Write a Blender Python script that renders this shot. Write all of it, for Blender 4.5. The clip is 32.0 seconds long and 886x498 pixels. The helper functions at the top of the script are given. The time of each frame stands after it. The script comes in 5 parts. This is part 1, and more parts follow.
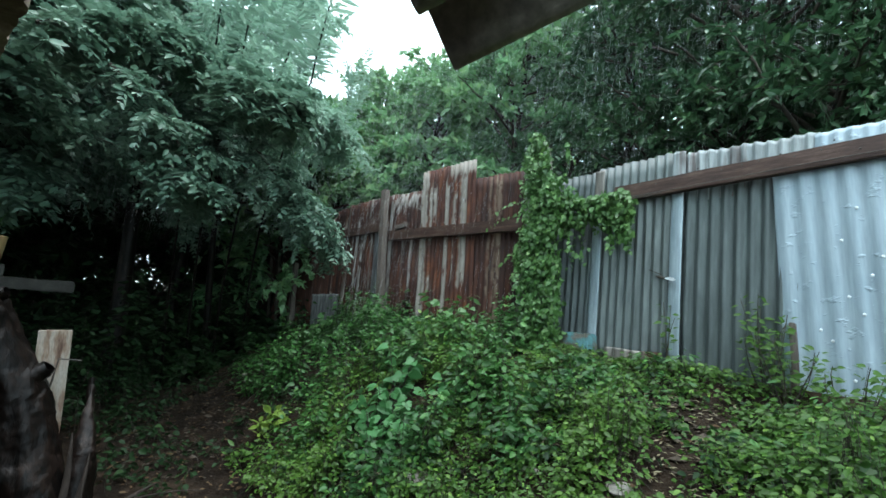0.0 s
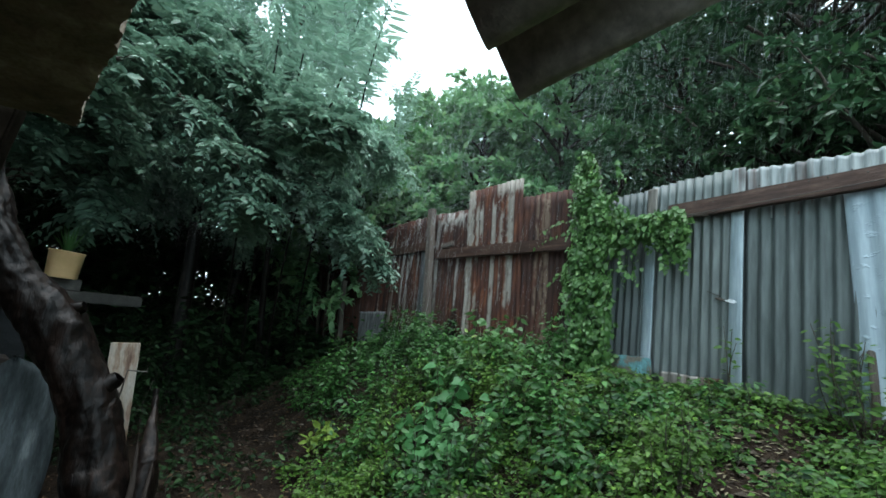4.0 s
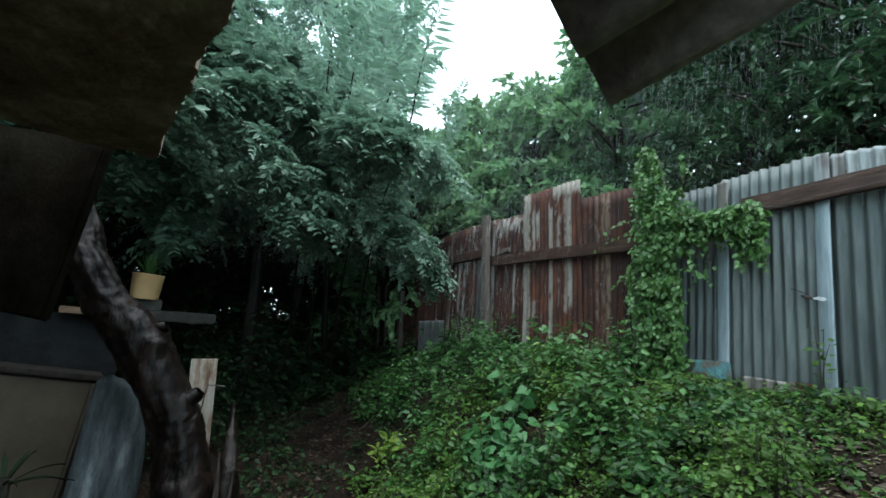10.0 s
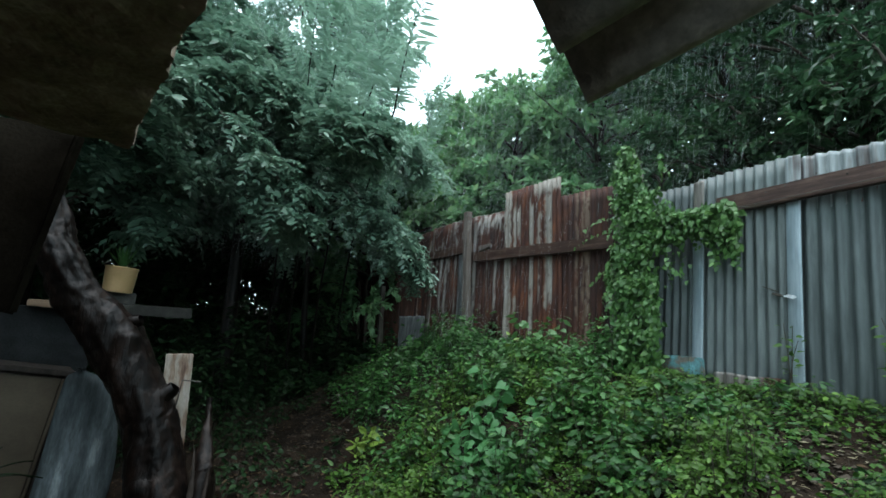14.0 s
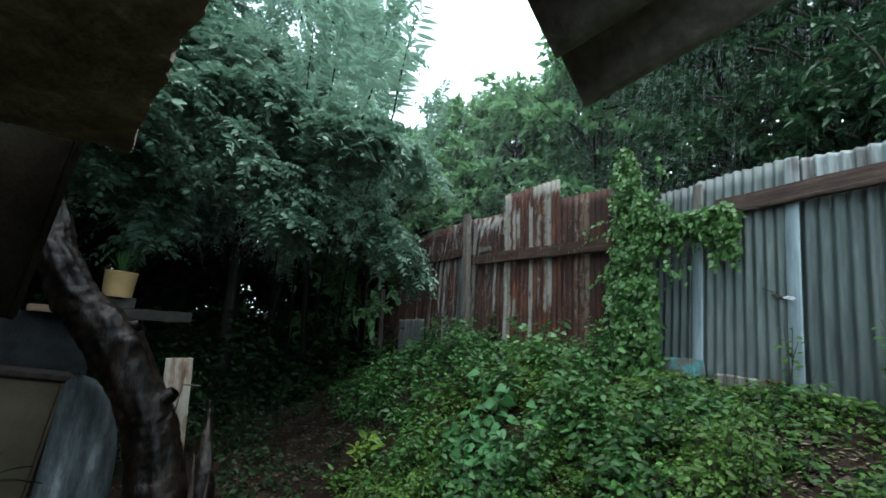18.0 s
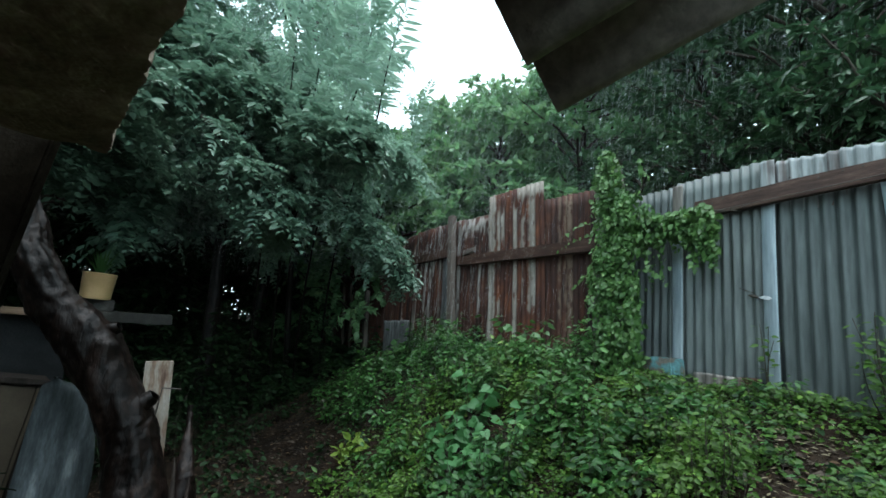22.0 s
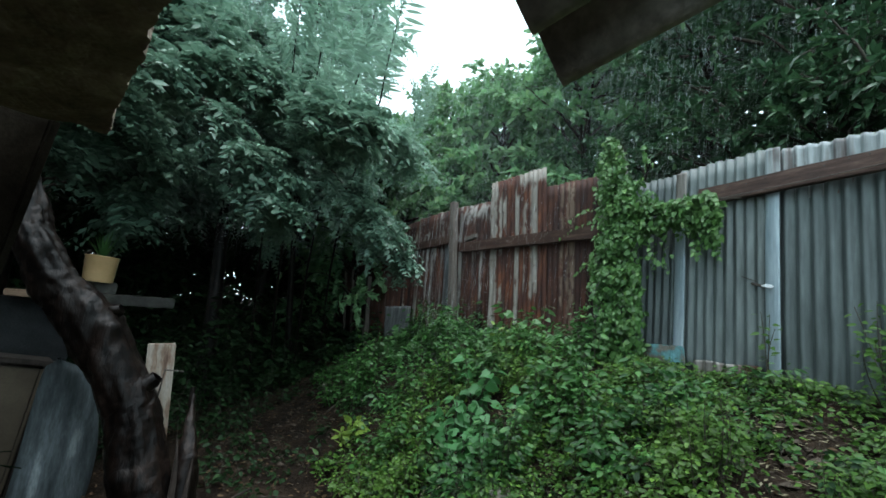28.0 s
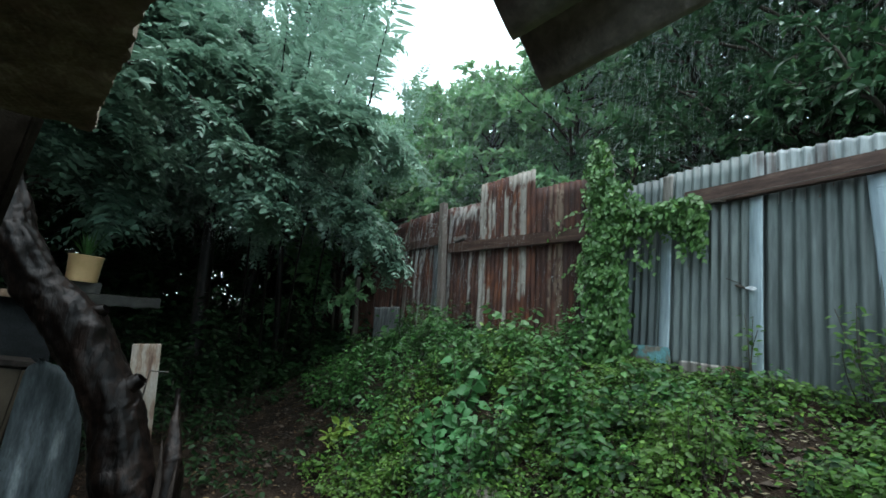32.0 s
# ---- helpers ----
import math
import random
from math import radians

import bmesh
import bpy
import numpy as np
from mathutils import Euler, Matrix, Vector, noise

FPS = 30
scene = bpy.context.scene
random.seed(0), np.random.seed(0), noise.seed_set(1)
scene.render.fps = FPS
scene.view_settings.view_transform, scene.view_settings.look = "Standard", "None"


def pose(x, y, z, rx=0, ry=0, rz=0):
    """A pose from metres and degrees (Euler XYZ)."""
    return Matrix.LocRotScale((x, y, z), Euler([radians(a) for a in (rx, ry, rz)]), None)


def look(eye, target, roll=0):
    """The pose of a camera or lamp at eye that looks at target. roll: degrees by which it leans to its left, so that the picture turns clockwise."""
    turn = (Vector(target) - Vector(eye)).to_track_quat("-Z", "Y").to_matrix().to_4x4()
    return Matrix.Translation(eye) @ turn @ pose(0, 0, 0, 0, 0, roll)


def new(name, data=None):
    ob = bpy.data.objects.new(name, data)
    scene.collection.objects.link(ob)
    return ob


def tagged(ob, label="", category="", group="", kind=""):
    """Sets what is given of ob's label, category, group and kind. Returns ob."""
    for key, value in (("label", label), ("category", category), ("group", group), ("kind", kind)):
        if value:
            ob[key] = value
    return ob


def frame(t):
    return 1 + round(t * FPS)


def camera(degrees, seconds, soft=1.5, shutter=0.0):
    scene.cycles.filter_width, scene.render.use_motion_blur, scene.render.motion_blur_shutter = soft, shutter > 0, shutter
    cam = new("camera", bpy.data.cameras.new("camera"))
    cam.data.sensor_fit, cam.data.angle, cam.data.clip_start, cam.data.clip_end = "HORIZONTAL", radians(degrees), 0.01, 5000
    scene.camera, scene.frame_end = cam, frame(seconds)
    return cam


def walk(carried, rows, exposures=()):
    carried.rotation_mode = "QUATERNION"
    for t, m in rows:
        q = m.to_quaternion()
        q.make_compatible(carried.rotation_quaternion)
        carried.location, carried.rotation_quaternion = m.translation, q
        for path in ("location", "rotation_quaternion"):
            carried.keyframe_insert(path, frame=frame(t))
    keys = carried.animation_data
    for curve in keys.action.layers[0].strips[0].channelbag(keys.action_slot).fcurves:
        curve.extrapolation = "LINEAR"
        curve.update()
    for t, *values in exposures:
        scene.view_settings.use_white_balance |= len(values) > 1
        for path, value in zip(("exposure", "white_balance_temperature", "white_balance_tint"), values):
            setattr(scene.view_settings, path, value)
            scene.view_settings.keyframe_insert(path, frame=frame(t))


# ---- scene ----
cam = camera(85.6, 32.0, soft=1.6)
# seconds, eye x y z, yaw, pitch, roll
PATH = [
    (0.0, 0.0000, 0.0000, 1.5000, 0.00, 9.05, 6.48),
    (0.5, 0.0002, -0.0058, 1.5034, -1.15, 10.28, 6.29),
    (1.0, -0.0051, -0.0092, 1.5055, -0.23, 11.09, 7.29),
    (1.5, -0.0094, -0.0133, 1.5071, 1.75, 11.12, 8.27),
    (2.0, -0.0107, -0.0147, 1.5100, 3.06, 11.07, 8.09),
    (2.5, -0.0143, -0.0149, 1.5093, 3.51, 11.01, 8.28),
    (3.0, -0.0270, -0.0191, 1.5117, 4.15, 10.94, 8.86),
    (3.5, -0.0253, -0.0181, 1.5087, 5.08, 10.81, 8.75),
    (5.5, -0.0331, 0.0072, 1.5005, 5.74, 9.22, 4.36),
    (6.0, -0.0409, 0.0008, 1.5121, 5.28, 8.64, 7.27),
    (6.5, -0.0397, 0.0029, 1.5057, 4.18, 8.10, 8.71),
    (7.0, -0.0191, -0.0110, 1.5112, 2.28, 8.82, 9.32),
    (7.5, -0.0365, -0.0000, 1.5088, 2.49, 8.62, 8.54),
    (8.0, -0.0568, 0.0048, 1.5052, 7.54, 9.10, 6.28),
    (8.5, -0.0615, 0.0040, 1.5087, 10.07, 8.80, 5.86),
    (9.0, -0.0694, 0.0008, 1.5108, 10.68, 9.20, 6.21),
    (9.5, -0.0744, 0.0012, 1.5115, 11.40, 9.69, 6.70),
    (10.0, -0.0729, -0.0030, 1.5198, 12.06, 10.56, 6.08),
    (10.5, -0.0713, -0.0017, 1.5181, 12.13, 11.02, 5.32),
    (11.0, -0.0680, -0.0011, 1.5204, 11.50, 11.13, 4.87),
    (11.5, -0.0751, -0.0030, 1.5214, 11.04, 10.91, 5.92),
    (12.0, -0.0726, -0.0017, 1.5218, 10.59, 11.08, 6.38),
    (12.5, -0.0661, -0.0021, 1.5197, 9.33, 10.58, 5.94),
    (13.0, -0.0658, -0.0005, 1.5177, 9.19, 10.20, 5.83),
    (13.5, -0.0681, 0.0012, 1.5159, 9.64, 10.25, 5.84),
    (14.0, -0.0690, -0.0008, 1.5183, 9.78, 10.29, 6.27),
    (14.5, -0.0686, -0.0015, 1.5171, 9.96, 10.23, 6.09),
    (16.5, -0.0675, -0.0014, 1.5197, 9.90, 10.45, 5.85),
    (17.0, -0.0667, -0.0042, 1.5172, 9.80, 10.36, 5.82),
    (17.5, -0.0655, -0.0035, 1.5191, 9.54, 10.64, 5.60),
    (18.0, -0.0677, -0.0027, 1.5185, 9.78, 10.64, 6.02),
    (18.5, -0.0612, -0.0036, 1.5167, 9.16, 10.45, 5.45),
    (19.0, -0.0649, -0.0029, 1.5208, 9.57, 10.62, 6.01),
    (19.5, -0.0682, -0.0045, 1.5193, 12.11, 10.34, 6.14),
    (20.0, -0.0626, -0.0062, 1.5204, 9.68, 10.63, 6.29),
    (20.5, -0.0643, -0.0085, 1.5199, 8.91, 10.90, 6.08),
    (21.0, -0.0644, -0.0079, 1.5196, 9.26, 10.91, 5.88),
    (21.5, -0.0525, -0.0117, 1.5186, 8.58, 10.80, 5.75),
    (22.0, -0.0545, -0.0101, 1.5189, 8.06, 10.94, 5.67),
    (22.5, -0.0539, -0.0102, 1.5202, 8.23, 11.13, 5.18),
    (23.0, -0.0509, -0.0097, 1.5221, 8.45, 11.19, 5.19),
    (23.5, -0.0544, -0.0120, 1.5232, 8.64, 11.34, 5.25),
    (24.0, -0.0573, -0.0124, 1.5222, 9.02, 11.68, 5.34),
    (24.5, -0.0521, -0.0129, 1.5211, 8.88, 11.88, 4.81),
    (25.0, -0.0546, -0.0112, 1.5215, 8.92, 11.58, 5.43),
    (25.5, -0.0537, -0.0130, 1.5222, 8.93, 11.53, 5.41),
    (27.5, -0.0572, -0.0024, 1.5118, 8.25, 9.69, 6.68),
    (28.0, -0.0541, 0.0002, 1.5082, 8.11, 9.39, 6.18),
    (28.5, -0.0562, -0.0028, 1.5098, 8.19, 9.75, 6.60),
    (29.0, -0.0527, 0.0006, 1.5082, 8.47, 8.85, 7.07),
    (29.5, -0.0485, -0.0011, 1.5066, 7.42, 9.34, 5.96),
    (30.0, -0.0463, -0.0051, 1.5077, 7.23, 9.72, 6.03),
    (30.5, -0.0469, -0.0061, 1.5084, 7.14, 9.55, 6.33),
    (31.0, -0.0449, -0.0036, 1.5087, 6.89, 9.31, 6.18),
    (31.5, -0.0463, -0.0055, 1.5095, 6.86, 9.61, 6.72),
    (32.0, -0.0441, -0.0048, 1.5083, 6.91, 9.63, 6.28),
]


def held(x, y, z, yaw, pitch, roll):
    return Matrix.Translation((x, y, z)) @ Euler((0, 0, radians(yaw))).to_matrix().to_4x4() @ Euler((radians(90 + pitch), 0, 0)).to_matrix().to_4x4() @ Euler((0, 0, radians(roll))).to_matrix().to_4x4()


walk(cam, [(t, held(*row)) for t, *row in PATH], exposures=[(0.0, 1.72), (2.0, 1.54), (6.0, 1.47), (8.0, 1.43), (10.0, 1.36), (14.0, 1.32), (24.0, 1.34), (32.0, 1.40)])

# ---- light ----
world = bpy.data.worlds.new("overcast")
scene.world = world
world.use_nodes = True
wn = world.node_tree.nodes
wl = world.node_tree.links
sky = wn.new("ShaderNodeTexSky")
sky.sky_type = "NISHITA"
sky.sun_disc = False
sky.sun_elevation, sky.sun_rotation = radians(62), radians(20)
cloud = wn.new("ShaderNodeMix")
cloud.data_type = "RGBA"
cloud.inputs["Factor"].default_value = 0.82
cloud.inputs["B"].default_value = (6.5, 8.4, 9.1, 1)
wl.new(sky.outputs["Color"], cloud.inputs["A"])
wl.new(cloud.outputs["Result"], wn["Background"].inputs["Color"])
wn["Background"].inputs["Strength"].default_value = 0.15
sun = new("sun", bpy.data.lights.new("sun", "SUN"))
sun.data.energy, sun.data.angle, sun.data.color = 1.2, radians(60), (1.0, 0.98, 1.0)
sun.matrix_world = look((0.5, 1.5, 12), (0, 4, 0))

# ---- materials ----
def mat(name):
    m = bpy.data.materials.new(name)
    m.use_nodes = True
    nt = m.node_tree
    return m, nt.nodes, nt.links, nt.nodes["Principled BSDF"]


def tex_noise(n, l, scale, detail=4.0, stretch=None, seed=0.0, rough=0.6, coord="Object"):
    tc = n.new("ShaderNodeTexCoord")
    mp = n.new("ShaderNodeMapping")
    mp.inputs["Scale"].default_value = stretch or (1, 1, 1)
    mp.inputs["Location"].default_value = (seed, seed * 1.7, seed * 0.6)
    tx = n.new("ShaderNodeTexNoise")
    tx.inputs["Scale"].default_value, tx.inputs["Detail"].default_value = scale, detail
    tx.inputs["Roughness"].default_value = rough
    l.new(tc.outputs[coord], mp.inputs["Vector"])
    l.new(mp.outputs["Vector"], tx.inputs["Vector"])
    return tx.outputs["Fac"]


def ramp(n, l, fac, stops):
    r = n.new("ShaderNodeValToRGB")
    el = r.color_ramp.elements
    while len(el) < len(stops):
        el.new(0.5)
    for e, (p, c) in zip(el, stops):
        e.position, e.color = p, (*c, 1) if len(c) == 3 else c
    l.new(fac, r.inputs["Fac"])
    return r.outputs["Color"]


def blend(n, l, fac, a, b):
    m = n.new("ShaderNodeMix")
    m.data_type = "RGBA"
    for sock, v in (("Factor", fac), ("A", a), ("B", b)):
        if isinstance(v, (float, int)):
            m.inputs[sock].default_value = v
        elif isinstance(v, tuple):
            m.inputs[sock].default_value = (*v, 1)
        else:
            l.new(v, m.inputs[sock])
    return m.outputs["Result"]


def bump(n, l, p, height, strength, dist=0.01):
    b = n.new("ShaderNodeBump")
    b.inputs["Strength"].default_value, b.inputs["Distance"].default_value = strength, dist
    l.new(height, b.inputs["Height"])
    l.new(b.outputs["Normal"], p.inputs["Normal"])


def leaf_mat(name, dark, mid, light, rough=0.4, through_light=0.3, gloss=0.5):
    """Each leaf takes its own green; part of the light goes through it."""
    m, n, l, p = mat(name)
    g = n.new("ShaderNodeNewGeometry")
    c = ramp(n, l, g.outputs["Random Per Island"], [(0.0, dark), (0.5, mid), (0.86, mid), (1.0, light)])
    c2 = blend(n, l, ramp(n, l, tex_noise(n, l, 0.9, 2.0), [(0.35, (0, 0, 0)), (0.7, (1, 1, 1))]), c, light)
    mix = n.new("ShaderNodeMix")
    mix.data_type = "RGBA"
    mix.inputs["Factor"].default_value = 0.35
    l.new(c, mix.inputs["A"])
    l.new(c2, mix.inputs["B"])
    col = mix.outputs["Result"]
    l.new(col, p.inputs["Base Color"])
    p.inputs["Roughness"].default_value = rough
    p.inputs["Specular IOR Level"].default_value = gloss
    t = n.new("ShaderNodeBsdfTranslucent")
    l.new(col, t.inputs["Color"])
    s = n.new("ShaderNodeMixShader")
    s.inputs["Fac"].default_value = through_light
    l.new(p.outputs["BSDF"], s.inputs[1])
    l.new(t.outputs["BSDF"], s.inputs[2])
    l.new(s.outputs["Shader"], n["Material Output"].inputs["Surface"])
    return m


def rough_mat(name, stops, scale=6.0, stretch=None, roughness=0.85, relief=0.4, fine=60.0, dist=0.01, metal=0.0, seed=0.0, gloss=0.5, grain=0.7):
    """Two scales of colour variation and a fine relief."""
    m, n, l, p = mat(name)
    a = tex_noise(n, l, scale, 6.0, stretch, seed)
    b = tex_noise(n, l, fine, 3.0, stretch, seed + 3)
    c = ramp(n, l, a, stops)
    g = ramp(n, l, b, [(0.3, (0.55, 0.55, 0.55)), (0.7, (1.15, 1.15, 1.15))])
    mul = n.new("ShaderNodeMix")
    mul.data_type, mul.blend_type = "RGBA", "MULTIPLY"
    mul.inputs["Factor"].default_value = grain
    l.new(c, mul.inputs["A"])
    l.new(g, mul.inputs["B"])
    l.new(mul.outputs["Result"], p.inputs["Base Color"])
    p.inputs["Roughness"].default_value, p.inputs["Metallic"].default_value = roughness, metal
    p.inputs["Specular IOR Level"].default_value = gloss
    h = n.new("ShaderNodeMath")
    h.operation = "ADD"
    l.new(a, h.inputs[0])
    l.new(b, h.inputs[1])
    bump(n, l, p, h.outputs[0], relief, dist)
    return m


def sheet_mat(name, base, base2, rust_lo, rust_hi, seed, band=7.0, roughness=0.5, metal=0.35, mottle=0.55, dirt=0.48, dents=0.0, rust=((0.018, 0.008, 0.0065), (0.078, 0.021, 0.009), (0.215, 0.072, 0.025))):
    """Galvanised sheet: vertical runs of rust over zinc. rust_lo and rust_hi bound how much is eaten."""
    m, n, l, p = mat(name)
    zinc = ramp(n, l, tex_noise(n, l, 5.0, 5.0, (3, 1, 0.5), seed), [(0.3, base), (0.7, base2)])
    runs = tex_noise(n, l, band * 1.5, 3.0, (1, 0.15, 0.045), seed + 5, 0.55)
    patch = tex_noise(n, l, 2.4, 4.0, (1, 0.3, 0.8), seed + 9)
    add = n.new("ShaderNodeMath")
    add.operation = "MULTIPLY_ADD"
    l.new(patch, add.inputs[0])
    add.inputs[1].default_value = mottle
    l.new(runs, add.inputs[2])
    mask = ramp(n, l, add.outputs[0], [(rust_lo, (0, 0, 0)), (rust_hi, (1, 1, 1))])
    rc = ramp(n, l, tex_noise(n, l, 9.0, 6.0, (2.2, 0.5, 0.35), seed + 2), [(0.3, rust[0]), (0.55, rust[1]), (0.75, rust[2])])
    grime = ramp(n, l, tex_noise(n, l, 16.0, 5.0, (2.5, 0.5, 0.2), seed + 13), [(0.36, (dirt, dirt, dirt)), (0.62, (1, 1, 1))])
    col = blend(n, l, mask, zinc, rc)
    mul = n.new("ShaderNodeMix")
    mul.data_type, mul.blend_type = "RGBA", "MULTIPLY"
    mul.inputs["Factor"].default_value = 1.0
    l.new(col, mul.inputs["A"])
    l.new(grime, mul.inputs["B"])
    l.new(mul.outputs["Result"], p.inputs["Base Color"])
    mr = n.new("ShaderNodeMapRange")
    mr.inputs["To Min"].default_value, mr.inputs["To Max"].default_value = roughness, 0.9
    l.new(mask, mr.inputs["Value"])
    l.new(mr.outputs["Result"], p.inputs["Roughness"])
    mm = n.new("ShaderNodeMapRange")
    mm.inputs["To Min"].default_value, mm.inputs["To Max"].default_value = metal, 0.0
    l.new(mask, mm.inputs["Value"])
    l.new(mm.outputs["Result"], p.inputs["Metallic"])
    fine = tex_noise(n, l, 45.0, 4.0, (1, 1, 0.5), seed)
    if dents:
        dent = ramp(n, l, tex_noise(n, l, 11.0, 3.0, (1.0, 1.0, 1.5), seed + 6), [(0.60, (0, 0, 0)), (0.70, (1, 1, 1))])
        both = n.new("ShaderNodeMath")
        both.operation = "MULTIPLY_ADD"
        l.new(fine, both.inputs[0])
        both.inputs[1].default_value = 0.15
        l.new(dent, both.inputs[2])
        bump(n, l, p, both.outputs[0], 0.8, dents)
    else:
        bump(n, l, p, fine, 0.15, 0.003)
    return m


def streak_mat(name, pale, pale2, bands, seed, rust=((0.013, 0.0062, 0.0052), (0.034, 0.0118, 0.0078), (0.084, 0.028, 0.0125)), flake=0.42, slant=0.08):
    """Rusted sheet on which zinc is left in upright bands: x from, x to, z from, z to in metres on the sheet."""
    m, n, l, p = mat(name)
    tc = n.new("ShaderNodeTexCoord")
    xyz = n.new("ShaderNodeSeparateXYZ")
    l.new(tc.outputs["Object"], xyz.inputs[0])

    def calc(op, a, b, c=None):
        k = n.new("ShaderNodeMath")
        k.operation = op
        for i, v in enumerate((a, b, c)):
            if v is None:
                continue
            if isinstance(v, (float, int)):
                k.inputs[i].default_value = v
            else:
                l.new(v, k.inputs[i])
        return k.outputs[0]

    def step(v, a, soft):
        r = n.new("ShaderNodeMapRange")
        r.interpolation_type = "SMOOTHSTEP"
        r.inputs["From Min"].default_value, r.inputs["From Max"].default_value = a - soft, a + soft
        l.new(v, r.inputs["Value"])
        return r.outputs["Result"]

    wob = tex_noise(n, l, 6.0, 3.0, (1, 0.3, 1.6), seed)
    drip = tex_noise(n, l, 26.0, 3.0, (1, 0.2, 0.08), seed + 4)
    x = calc("MULTIPLY_ADD", wob, 0.06, calc("ADD", calc("MULTIPLY_ADD", xyz.outputs["Z"], slant, xyz.outputs["X"]), -0.03))
    z = calc("MULTIPLY_ADD", drip, 0.55, calc("ADD", xyz.outputs["Z"], -0.275))
    left = None
    for x0, x1, z0, z1 in bands:
        w = calc("MULTIPLY", step(x, x0, 0.012), calc("SUBTRACT", 1.0, step(x, x1, 0.012)))
        h = calc("MULTIPLY", step(z, z0, 0.05), calc("SUBTRACT", 1.0, step(z, z1, 0.05)))
        b = calc("MULTIPLY", w, h)
        left = b if left is None else calc("MAXIMUM", left, b)
    eaten = tex_noise(n, l, 13.0, 5.0, (1.5, 0.4, 0.5), seed + 8, 0.65)
    mask = calc("MULTIPLY", left, step(eaten, flake, 0.07))
    zinc = ramp(n, l, tex_noise(n, l, 7.0, 5.0, (2.5, 0.5, 0.5), seed + 1), [(0.32, pale), (0.68, pale2)])
    tone = calc("MULTIPLY_ADD", drip, 0.5, calc("MULTIPLY", tex_noise(n, l, 4.5, 6.0, (1.8, 0.5, 0.7), seed + 2), 0.5))
    rc = ramp(n, l, tone, [(0.36, rust[0]), (0.50, rust[1]), (0.66, rust[2])])
    l.new(blend(n, l, mask, rc, zinc), p.inputs["Base Color"])
    p.inputs["Roughness"].default_value = 0.72
    p.inputs["Specular IOR Level"].default_value = 0.3
    bump(n, l, p, calc("ADD", eaten, calc("MULTIPLY", tex_noise(n, l, 60.0, 3.0), 0.4)), 0.25, 0.004)
    return m


M_PINNATE = leaf_mat("pinnate_leaf", (0.070, 0.138, 0.098), (0.132, 0.236, 0.168), (0.232, 0.362, 0.260), 0.36, 0.35)
# Same leaf kind made paler: the rain haze is put into its colour.
M_HAZELEAF = leaf_mat("haze_pale_pinnate_leaf", (0.165, 0.285, 0.215), (0.265, 0.42, 0.315), (0.38, 0.54, 0.41), 0.35, 0.5)
M_BROAD = leaf_mat("jungle_leaf", (0.018, 0.052, 0.026), (0.036, 0.094, 0.046), (0.088, 0.180, 0.072), 0.36, 0.28, 0.5)
# Light greens, raised further in colour for the rain haze on the hill.
M_FAR = leaf_mat("hazy_hill_leaf", (0.080, 0.190, 0.095), (0.150, 0.310, 0.150), (0.260, 0.430, 0.185), 0.4, 0.48)
# Shade under the canopy is put into these dark greens.
M_DARKLEAF = leaf_mat("shade_darkened_leaf", (0.007, 0.021, 0.008), (0.013, 0.036, 0.013), (0.030, 0.068, 0.022), 0.5, 0.3, 0.15)
M_WEED = leaf_mat("weed_leaf", (0.009, 0.036, 0.010), (0.028, 0.094, 0.023), (0.088, 0.220, 0.052), 0.4, 0.27, 0.26)
M_CREEP = leaf_mat("creeper_leaf", (0.014, 0.042, 0.007), (0.042, 0.104, 0.017), (0.124, 0.230, 0.038), 0.42, 0.27, 0.23)
M_VINE = leaf_mat("vine_leaf", (0.028, 0.084, 0.027), (0.056, 0.145, 0.044), (0.120, 0.250, 0.075), 0.4, 0.3, 0.35)
M_CLIMB = leaf_mat("climber_leaf", (0.030, 0.086, 0.026), (0.070, 0.168, 0.048), (0.150, 0.280, 0.078), 0.4, 0.3, 0.4)
M_HEART = leaf_mat("heart_leaf", (0.030, 0.105, 0.034), (0.050, 0.155, 0.052), (0.080, 0.215, 0.075), 0.42, 0.3, 0.25)
M_YELLOW = leaf_mat("yellow_leaf", (0.085, 0.170, 0.028), (0.150, 0.250, 0.042), (0.250, 0.350, 0.066))
M_STRAW = leaf_mat("dry_straw", (0.070, 0.060, 0.034), (0.165, 0.145, 0.090), (0.290, 0.265, 0.185), 0.8, 0.1, 0.12)
M_DRYLEAF = leaf_mat("dry_leaf", (0.030, 0.018, 0.011), (0.070, 0.045, 0.025), (0.120, 0.085, 0.048), 0.8, 0.1, 0.12)


